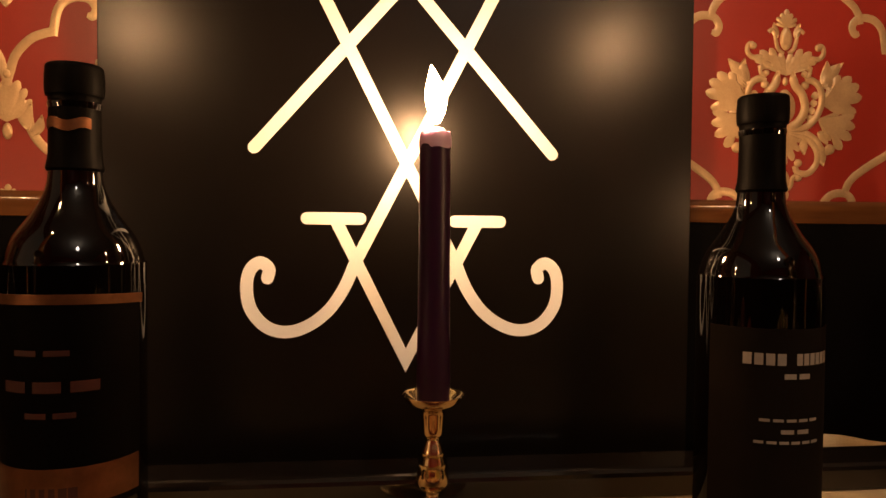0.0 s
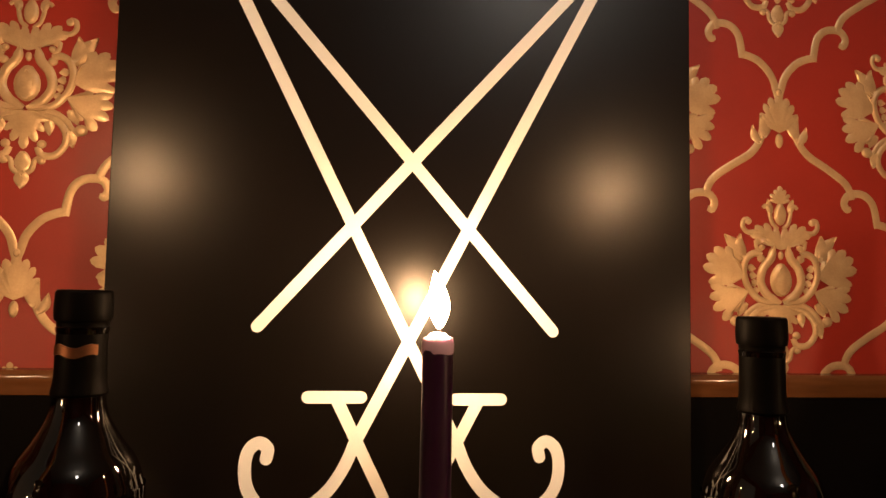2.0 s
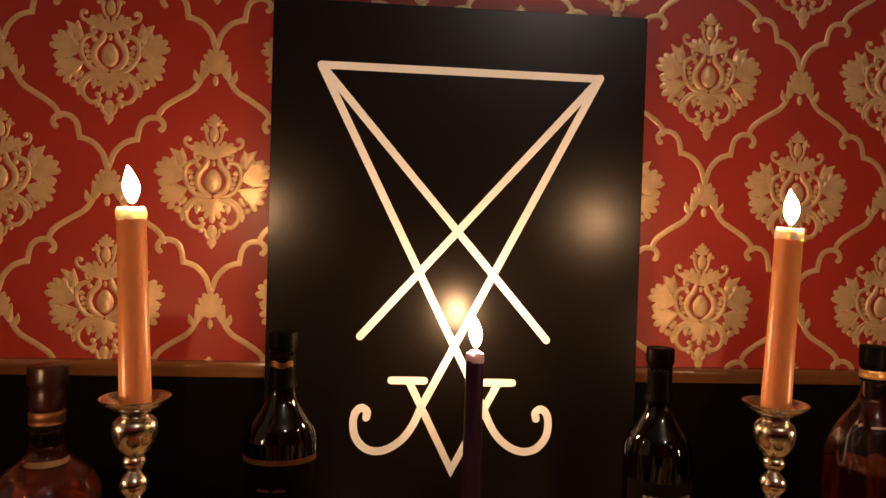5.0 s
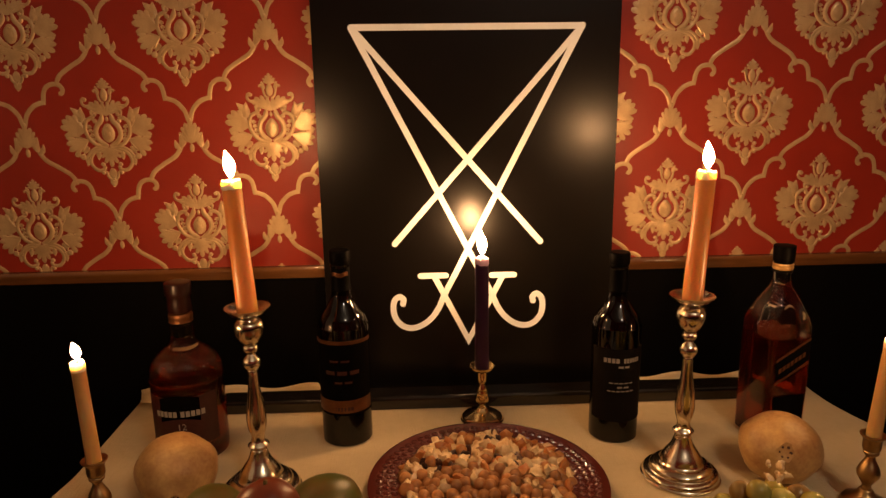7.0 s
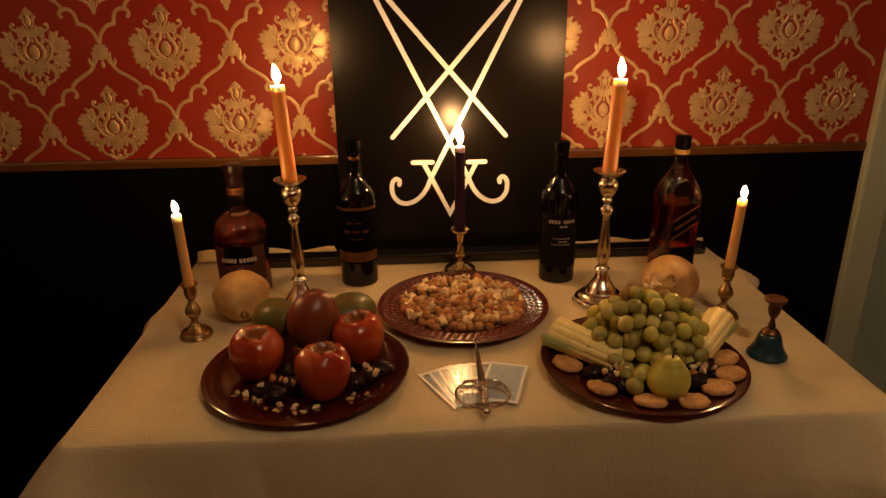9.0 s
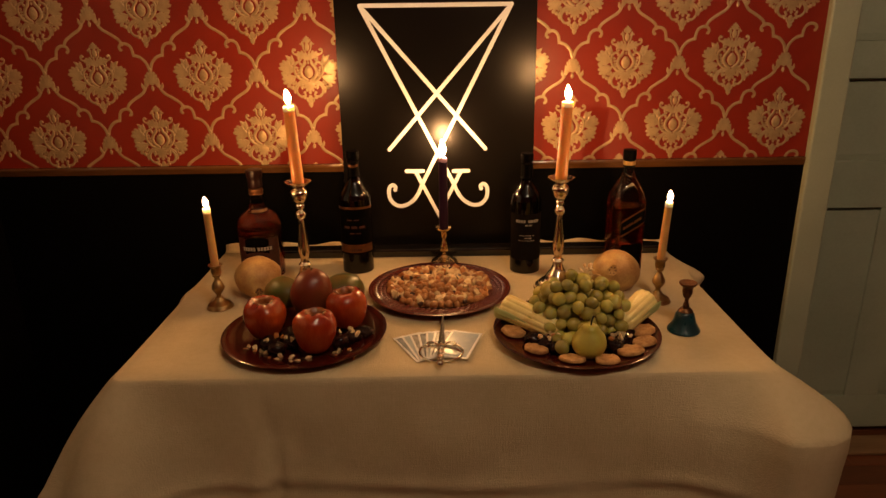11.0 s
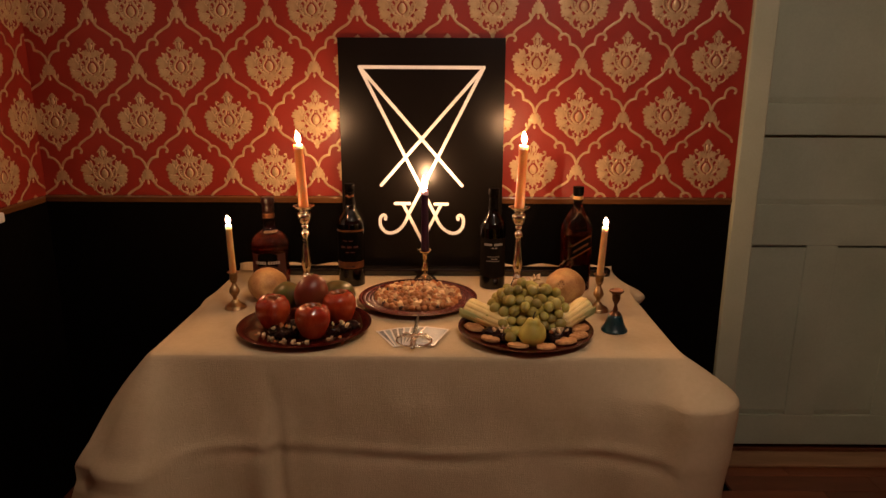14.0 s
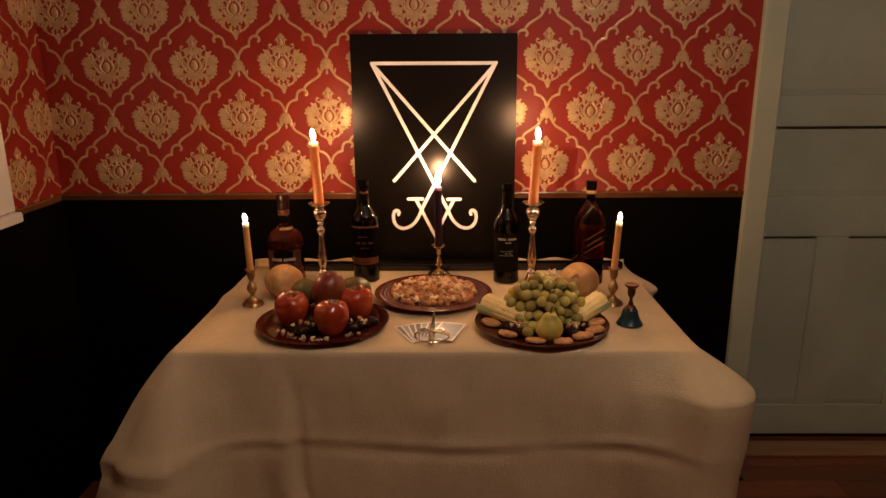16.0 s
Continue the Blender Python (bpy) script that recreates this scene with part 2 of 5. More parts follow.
def ribbon(points, width, bm, height=0.0009, n=5, ends=(0.5, 0.5), base=0.0):
    """A raised line on a flat sheet: points in the x, z plane; it rises towards -y."""
    pts = spline([Vector((x, z)) for x, z in points], n) if n else [Vector(p) for p in points]
    rows = []
    for i, p in enumerate(pts):
        d = (pts[min(i + 1, len(pts) - 1)] - pts[max(i - 1, 0)]).normalized()
        nn = Vector((-d.y, d.x))
        t = i / (len(pts) - 1)
        w = width / 2 * (1 if 0.12 < t < 0.88 else (ends[0] + (1 - ends[0]) * t / 0.12 if t <= 0.12 else ends[1] + (1 - ends[1]) * (1 - t) / 0.12))
        a, b = p + nn * w, p - nn * w
        a2, b2 = p + nn * w * 0.6, p - nn * w * 0.6
        rows.append([bm.verts.new((q.x, -base - h, q.y)) for q, h in ((a, 0), (a2, height), (p, height * 0.75), (b2, height), (b, 0))])
    for r, s in zip(rows, rows[1:]):
        for k in range(4):
            bm.faces.new((r[k], r[k + 1], s[k + 1], s[k]))
    return bm


def leaf(root, tip, width, lobes, bm, height=0.0013, bend=0.0, n=22, base=0.0):
    """A raised leaf with a lobed edge, from root to tip in the x, z plane."""
    a, b = Vector(root), Vector(tip)
    d = b - a
    nn = Vector((-d.y, d.x)).normalized()
    rows = []
    for i in range(n + 1):
        t = i / n
        c = a + d * t + nn * bend * d.length * math.sin(math.pi * t)
        w = width / 2 * (math.sin(math.pi * min(1, 0.08 + 0.92 * t ** 0.8)) ** 0.7 + 0.02)
        w *= 0.78 + 0.3 * abs(math.sin(lobes * math.pi * t))
        h = height * (0.6 + 0.4 * math.cos(2 * lobes * math.pi * t))
        rows.append([bm.verts.new((q.x, -base - hh, q.y)) for q, hh in ((c + nn * w, 0), (c + nn * w * 0.75, h), (c, 0.35 * height), (c - nn * w * 0.75, h), (c - nn * w, 0))])
    for r, s in zip(rows, rows[1:]):
        for k in range(4):
            bm.faces.new((r[k], r[k + 1], s[k + 1], s[k]))
    return bm


# ---- the room ----
LEFT, RIGHT, BACK, TOP = -1.19, 2.6, -3.3, 2.65


def structure(name, bm, mat, label, parent=None, smooth=False):
    ob = part(name, bm, mat, parent, smooth=smooth)
    return tagged(ob, label, kind="structure")


wall_north = structure("wall_north", box(LEFT - 0.15, 0.975, 0.0, 0.3, 0, TOP), paper_red, "red wallpapered wall with raised gold damask ornament")
wall_over_door = structure("wall_north_over_door", box(0.975, 1.81, 0.0, 0.3, 2.08, TOP), paper_red, "red papered wall above the door opening")
wall_by_door = structure("wall_north_by_door", box(1.81, RIGHT + 0.15, 0.0, 0.3, 0, TOP), paper_red, "red papered wall beside the door opening")
wall_west = structure("wall_west", box(LEFT - 0.15, LEFT, BACK, 0.0, 0, TOP), paper_red, "red wallpapered side wall with gold damask ornament")
# unseen closing walls, coloured red so reflections and bounced light stay dark
wall_east = structure("wall_east", box(RIGHT, RIGHT + 0.15, BACK, 0.0, 0, TOP), paper_red, "unseen closing wall, red to keep reflections dark")
wall_south = structure("wall_south", box(LEFT - 0.15, RIGHT + 0.15, BACK - 0.15, BACK, 0, TOP), paper_red, "unseen closing wall, red to keep reflections dark")
ceiling = structure("ceiling", box(LEFT - 0.15, RIGHT + 0.15, BACK - 0.15, 0.3, TOP, TOP + 0.1), plaster, "plain plastered ceiling")
floor = structure("floor", box(LEFT - 0.15, RIGHT + 0.15, BACK - 0.15, 0.45, -0.1, -0.012), black_wood, "red-brown wooden floor of narrow boards")
wall_behind_door = structure("wall_behind_door", box(0.9, 1.9, 0.36, 0.45, -0.012, TOP), plaster, "plain wall closing the doorway")

# dark wainscot of upright boards under a varnished rail
wainscot = structure("wainscot", box(LEFT, 0.97, -0.006, -0.0005, 0, 0.968), black_wood, "black boards added on an unseen wall to darken reflections below the rail")
wainscot_west = structure("wainscot_west", box(LEFT + 0.0005, LEFT + 0.006, BACK, -0.0125, 0, 0.968), black_wood, "black boards added on an unseen wall to darken reflections on the side wall")

# black boards added on the unseen walls to darken bottle reflections and fill
added_wainscot_east = structure("added_wainscot_east", box(RIGHT - 0.006, RIGHT - 0.0005, BACK + 0.008, -0.0125, 0, 0.968), black_wood, "black boards added on an unseen wall to darken reflections")
added_wainscot_south = structure("added_wainscot_south", box(LEFT + 0.008, RIGHT - 0.008, BACK + 0.0005, BACK + 0.006, 0, 0.968), black_wood, "black boards added on an unseen wall to darken reflections")


def rail_run(x0, x1):
    """A moulded rail along x, proud of the wall towards -y."""
    prof = [(-0.0005, 0.966), (-0.0070, 0.966), (-0.0080, 0.969), (-0.0080, 0.973), (-0.0092, 0.976), (-0.0104, 0.980), (-0.0095, 0.984), (-0.0080, 0.986), (-0.0005, 0.987)]
    bm = bmesh.new()
    a = [bm.verts.new((x0, y, z)) for y, z in prof]
    b = [bm.verts.new((x1, y, z)) for y, z in prof]
    for i in range(len(prof)):
        j = (i + 1) % len(prof)
        bm.faces.new((a[i], a[j], b[j], b[i]))
    bm.faces.new(a)
    bm.faces.new(b)
    return bm


dado_rail = structure("trim_dado_rail", rail_run(LEFT, 0.97), rail_wood, "narrow varnished wooden dado rail on the wall", smooth=True)
dado_west = structure("trim_dado_rail_west", rail_run(-3.28, -0.02), rail_wood, "narrow varnished wooden dado rail on the side wall", smooth=True)
dado_west.matrix_basis = pose(LEFT, 0, 0, 0, 0, 90)
skirting = structure("baseboard", box(LEFT + 0.02, 0.97, -0.022, -0.0125, 0, 0.11, 0.003), black_wood, "black painted skirting board")

# white painted casing of an opening in the side wall
casing_west = structure("window_casing_west", box(LEFT + 0.0005, LEFT + 0.03, -0.36, -0.285, 0.988, 2.2, 0.004), white_paint, "white painted casing of a side window")
part("casing", box(LEFT + 0.0005, LEFT + 0.03, -1.44, -1.35, 0.988, 2.2, 0.004), white_paint, casing_west)
part("head", box(LEFT + 0.0005, LEFT + 0.032, -1.348, -0.362, 2.11, 2.2, 0.004), white_paint, casing_west)
part("sill", box(LEFT + 0.0205, LEFT + 0.05, -1.46, -0.287, 0.958, 0.9865, 0.005), white_paint, casing_west)
part("shutter", box(LEFT + 0.0005, LEFT + 0.015, -1.349, -0.361, 0.9885, 2.108, 0.003), white_paint, casing_west)

# floor boards
rng = random.Random(4)
w = 0.092
for i in range(int((0.34 - BACK) / w) + 1):
    y = BACK + i * w
    x = LEFT - rng.random() * 0.6
    while x < RIGHT:
        ln = 1.1 + rng.random() * 0.7
        x0, x1 = max(x, LEFT), min(x + ln, RIGHT)
        if x1 - x0 > 0.05 and (y + w < 0 or x1 > 1.04):
            if y + w >= 0:
                x0, x1 = max(x0, 1.045), min(x1, 1.755)
            if x1 - x0 > 0.05:
                part("floorboard", box(x0 + 0.001, x1 - 0.001, y + 0.001, y + w - 0.001, -0.012, 0.0, 0.0015, seg=1), floor_wood, floor, smooth=False)
        x += ln
threshold = structure("trim_threshold", box(1.046, 1.754, 0.06, 0.155, 0.0005, 0.012, 0.004), strip_wood, "worn pale wooden threshold strip in the doorway")

# the door in its deep opening
reveal = structure("door_frame", box(0.97, 1.044, -0.024, -0.0005, 0, 2.15, 0.005), trim_paint, "grey-green painted door casing")
part("casing", box(1.756, 1.83, -0.024, -0.0005, 0, 2.15, 0.005), trim_paint, reveal)
part("head", box(1.0445, 1.7555, -0.024, -0.0005, 2.076, 2.15, 0.005), trim_paint, reveal)
part("jamb", box(0.976, 1.04, 0.0005, 0.3, 0, 2.075), trim_paint, reveal, smooth=False)
part("jamb", box(1.76, 1.809, 0.0005, 0.3, 0, 2.075), trim_paint, reveal, smooth=False)
door = structure("door_1", box(1.042, 1.758, 0.222, 0.245, 0.02, 2.07), door_paint, "closed pale green panelled wooden door, scuffed paint")


def door_bar(x0, x1, z0, z1):
    return part("door_panel_frame", box(x0, x1, 0.190, 0.2215, z0, z1, 0.0015, seg=1), door_paint, door)


for x0, x1 in ((1.042, 1.095), (1.330, 1.440), (1.650, 1.758)):
    door_bar(x0, x1, 0.1405, 0.7865)
for x0, x1 in ((1.042, 1.095), (1.650, 1.758)):
    door_bar(x0, x1, 0.9305, 1.1665)
    door_bar(x0, x1, 1.2705, 1.9495)
door_bar(1.042, 1.758, 0.02, 0.14)
door_bar(1.042, 1.758, 0.787, 0.93)
door_bar(1.042, 1.758, 1.167, 1.27)
door_bar(1.042, 1.758, 1.95, 2.07)


def door_panel(x0, x1, z0, z1):
    """A panel almost flush with its frame, sloped at the foot, with an open groove under the rail above."""
    bm = bmesh.new()
    prof = [(0.1945, z0 + 0.020), (0.1945, z1 - 0.009), (0.2218, z1 - 0.009), (0.2218, z0), (0.1990, z0)]
    ends = [[bm.verts.new((x, y, z)) for y, z in prof] for x in (x0, x1)]
    for i in range(len(prof)):
        j = (i + 1) % len(prof)
        bm.faces.new((ends[0][i], ends[0][j], ends[1][j], ends[1][i]))
    for e in ends:
        bm.faces.new(e)
    return part("door_panel", bm, door_paint, door, smooth=False)


for x0, x1, z0, z1 in ((1.0955, 1.3295, 0.1405, 0.7865), (1.4405, 1.6495, 0.1405, 0.7865), (1.0955, 1.6495, 0.9305, 1.1665), (1.0955, 1.6495, 1.2705, 1.9495)):
    door_panel(x0, x1, z0, z1)
knob = part("door_handle", turned([(0.0, 0.0), (0.012, 0.002), (0.009, 0.02), (0.022, 0.035), (0.024, 0.045), (0.014, 0.055), (0.0, 0.058)]), brass, door, "brass door knob", at=pose(1.71, 0.198, 1.02, 90))

# ---- wallpaper ornament: raised print, half-drop repeat ----
PX, PZ = 0.268, 0.320
UX, UZ = 0.000434, 0.000407


def both(fn, pts, *a, **k):
    fn([(UX * x, UZ * y) for x, y in pts], *a, **k)
    fn([(-UX * x, UZ * y) for x, y in pts], *a, **k)


def hand(root, tips, bm, height=0.0016, notch=0.66, fat=0.10, base=0.0):
    """A raised leaf of rounded fingers that spread from a root; each finger has a ridge, each notch a valley."""
    def v(p, h):
        return bm.verts.new((p.x * UX, -base - h, p.y * UZ))

    r = Vector(root)
    ts = [Vector(t) for t in tips]
    cuts = [r + (ts[0] - r) * notch * 0.6]
    cuts += [r + ((p - r) + (q - r)) * 0.5 * notch for p, q in zip(ts, ts[1:])]
    cuts.append(r + (ts[-1] - r) * notch * 0.6)
    for i in (0, -1):
        side = ts[1] - ts[0] if i == 0 else ts[-2] - ts[-1]
        cuts[i] = cuts[i] - side.normalized() * 0.17 * (ts[i] - r).length
    hub = v(r, height * 0.6)
    low = [v(c, height * 0.25) for c in cuts]
    for i, t in enumerate(ts):
        d = t - r
        nn = Vector((-d.y, d.x))
        if nn.dot(cuts[i] - t) < 0:
            nn = -nn
        ridge = v(r + d * 0.74, height)
        ring = [low[i], v(r + d * 0.84 + nn * fat, 0.2 * height), v(r + d * 0.95 + nn * fat * 0.6, 0.1 * height), v(t, 0.1 * height),
                v(r + d * 0.95 - nn * fat * 0.6, 0.1 * height), v(r + d * 0.84 - nn * fat, 0.2 * height), low[i + 1]]
        for p, q in zip(ring, ring[1:]):
            bm.faces.new((ridge, p, q))
        bm.faces.new((hub, low[i], ridge))
        bm.faces.new((hub, ridge, low[i + 1]))


def pad(cx, cy, rx, ry, bm, height=0.0016, point=0.0, n=20):
    """A raised oval bud, drawn out to a point at the top."""
    rings = []
    for k, h in ((1.0, 0.0), (0.86, 0.75), (0.5, 1.0)):
        rings.append([bm.verts.new(((cx + k * rx * math.sin(2 * math.pi * i / n)) * UX, -h * height,
                                    (cy + k * ry * math.cos(2 * math.pi * i / n) * (1 + point * (math.cos(2 * math.pi * i / n) > 0.9))) * UZ)) for i in range(n)])
    for a, b in zip(rings, rings[1:]):
        for i in range(n):
            bm.faces.new((a[i], a[(i + 1) % n], b[(i + 1) % n], b[i]))
    bm.faces.new(rings[-1])


def medallion():
    bm = bmesh.new()

    def lf(root, tip, width, lobes, **k):
        leaf((root[0] * UX, root[1] * UZ), (tip[0] * UX, tip[1] * UZ), width * UX, lobes, bm, **k)

    def pair(root, tip, width, lobes, bend=0.0, **k):
        lf(root, tip, width, lobes, bend=bend, **k)
        lf((-root[0], root[1]), (-tip[0], tip[1]), width, lobes, bend=-bend, **k)

    def hands(root, tips, **k):
        hand(root, tips, bm, **k)
        hand((-root[0], root[1]), [(-x, y) for x, y in tips], bm, **k)

    def knob(x, y, r):
        pad(x, y, r, r, bm)
        pad(-x, y, r, r, bm)

    # crest: a small spread leaf over a bud between two scrolls
    hand((0, -38), [(-23, -30), (-23, -17), (-12, -6), (0, 3), (12, -6), (23, -17), (23, -30)], bm, fat=0.16)
    pad(0, -64, 14, 25, bm, point=0.15)
    both(ribbon, [(4, -96), (17, -86), (23, -66), (25, -50), (33, -44), (40, -50)], 9 * UX, bm, ends=(0.6, 0.9))
    pair((21, -62), (29, -28), 15, 1)
    # collar with rolled ends
    hands((0, -146), [(12, -92), (36, -84), (58, -90), (72, -104), (62, -126), (36, -116)], notch=0.74, fat=0.12)
    both(ribbon, [(52, -104), (74, -106), (85, -94), (83, -79), (72, -76)], 11 * UX, bm, ends=(1, 1))
    knob(73, -81, 8)
    both(ribbon, [(28, -122), (46, -118), (56, -130), (52, -145), (41, -145)], 9 * UX, bm)
    knob(43, -140, 7)
    pad(0, -158, 6, 10, bm)
    # pair of plain upper leaves
    pair((84, -168), (92, -110), 27, 1, bend=-0.12, height=0.0018)
    pair((88, -172), (128, -112), 29, 1, bend=0.08, height=0.0018)
    # outer ring of serrated scroll
    both(ribbon, [(6, -268), (48, -260), (74, -232), (84, -198), (78, -168), (60, -154), (44, -158)], 15 * UX, bm, height=0.0018, ends=(0.5, 0.9))
    knob(45, -166, 9)
    for k in range(4):
        pair((76 - 4 * k, -186 - 18 * k), (58 - 3 * k, -190 - 16 * k), 15, 1, base=0.0002)
    # inner petals and the bulb
    both(ribbon, [(2, -266), (30, -250), (46, -220), (40, -188), (22, -164), (16, -136)], 19 * UX, bm, height=0.0020, ends=(0.4, 0.3))
    pad(0, -216, 25, 36, bm, height=0.0022, point=0.12)
    lf((0, -248), (0, -186), 30, 2, base=0.0016)
    # broad side leaves, two a side
    hands((82, -208), [(104, -164), (124, -140), (150, -142), (168, -160), (176, -186), (164, -222)], notch=0.74, fat=0.13, height=0.0020)
    hands((74, -240), [(124, -228), (160, -230), (162, -256), (154, -284), (132, -308), (106, -288)], notch=0.74, fat=0.13, height=0.0020)
    # lower scrolls and drops
    both(ribbon, [(6, -272), (48, -272), (74, -288), (88, -308), (102, -316)], 12 * UX, bm, ends=(0.5, 1))
    knob(104, -308, 12)
    pair((82, -308), (90, -346), 21, 1)
    both(ribbon, [(20, -276), (54, -286), (74, -310), (76, -338), (58, -362), (34, -362), (25, -346)], 14 * UX, bm, ends=(0.5, 0.9))
    knob(33, -340, 9)
    pair((44, -286), (46, -322), 18, 1)
    pair((78, -268), (98, -298), 20, 1, bend=0.1)
    hand((0, -272), [(-28, -276), (-42, -292), (-36, -314), (-22, -336), (0, -352), (22, -336), (36, -314), (42, -292), (28, -276)], bm, fat=0.12, notch=0.72)
    # pendant
    lf((0, -356), (0, -408), 28, 1)
    both(ribbon, [(4, -404), (18, -392), (22, -374), (34, -368)], 10 * UX, bm)
    knob(34, -374, 8)
    lf((0, -396), (0, -434), 26, 1, base=0.0004)
    return bm


def lattice():
    """Crown and scrolled bars of one joint of the ogee lattice; the joint is at the origin."""
    bm = bmesh.new()
    wd = 17 * UX
    both(ribbon, [(3, -6), (14, 40), (40, 74), (66, 88), (86, 93)], wd, bm, height=0.0005, ends=(0.7, 1))
    both(ribbon, [(82, 84), (90, 132), (104, 154), (124, 163), (148, 160), (160, 142), (154, 126), (144, 128)], wd, bm, height=0.0005, ends=(1, 0.6))
    both(ribbon, [(36, -76), (44, -108), (66, -140), (108, -168), (146, -196), (162, -218), (168, -240)], wd, bm, height=0.0005, ends=(1.1, 0.8))

    def lf(root, tip, width, lobes, **k):
        leaf((root[0] * UX, root[1] * UZ), (tip[0] * UX, tip[1] * UZ), width * UX, lobes, bm, **k)

    hand((0, -90), [(-44, -44), (-34, -22), (-20, -6), (0, 4), (20, -6), (34, -22), (44, -44)], bm, notch=0.8, fat=0.11)
    pad(0, 6, 7, 9, bm)
    pad(0, -108, 9, 17, bm)
    for s in (-1, 1):
        lf((s * 36, -104), (s * 44, -50), 26, 1, bend=0.15 * s, base=0.0002)
        lf((s * 44, -116), (s * 62, -74), 18, 1, bend=-0.1 * s, base=0.0002)
    return bm


medallion_mesh = mesh_of("medallion", medallion(), paper_gold, angle=1.2)
lattice_mesh = mesh_of("lattice_joint", lattice(), paper_gold, angle=1.2)


def ornament(parent, place, u0, u1, level):
    k0, k1 = math.floor((u0 - 0.345) / PX) - 1, math.ceil((u1 - 0.345) / PX) + 1
    for half in (0, 1):
        for k in range(k0, k1 + 1):
            u = 0.345 + (k + 0.5 * half) * PX
            for m in range(-2, 5):
                z = 1.475 + (m - 0.5 * half) * PZ + 0.014 * u * level
                if u0 <= u <= u1 and 0.99 < z < TOP - 0.02:
                    part("medallion", medallion_mesh, None, parent, at=place(u, z))
                if u0 <= u <= u1 and 0.92 < z + 0.088 < TOP - 0.08:
                    part("lattice_joint", lattice_mesh, None, parent, at=place(u, z + 0.088))


ornament(wall_north, lambda u, z: pose(u, -0.0004, z), LEFT + 0.02, 0.90, 1.0)
ornament(wall_west, lambda u, z: pose(LEFT + 0.0004, u, z, 0, 0, 90), -0.245, -0.02, 0.0)

# ---- the table and its cloth ----
TX0, TX1, TY0, TY1, TZ = -0.585, 0.605, -0.714, -0.028, 0.75
table = thing("table", "plain dark wooden table standing against the wall under the cloth", "table")
part("tabletop", box(TX0 + 0.004, TX1 - 0.004, TY0 + 0.004, TY1 - 0.002, 0.715, 0.7465, 0.003), rail_wood, table)
for x in (TX0 + 0.03, TX1 - 0.08):
    for y in (TY0 + 0.03, TY1 - 0.08):
        part("leg", box(x, x + 0.05, y, y + 0.05, 0.0, 0.7145, 0.003), rail_wood, table)


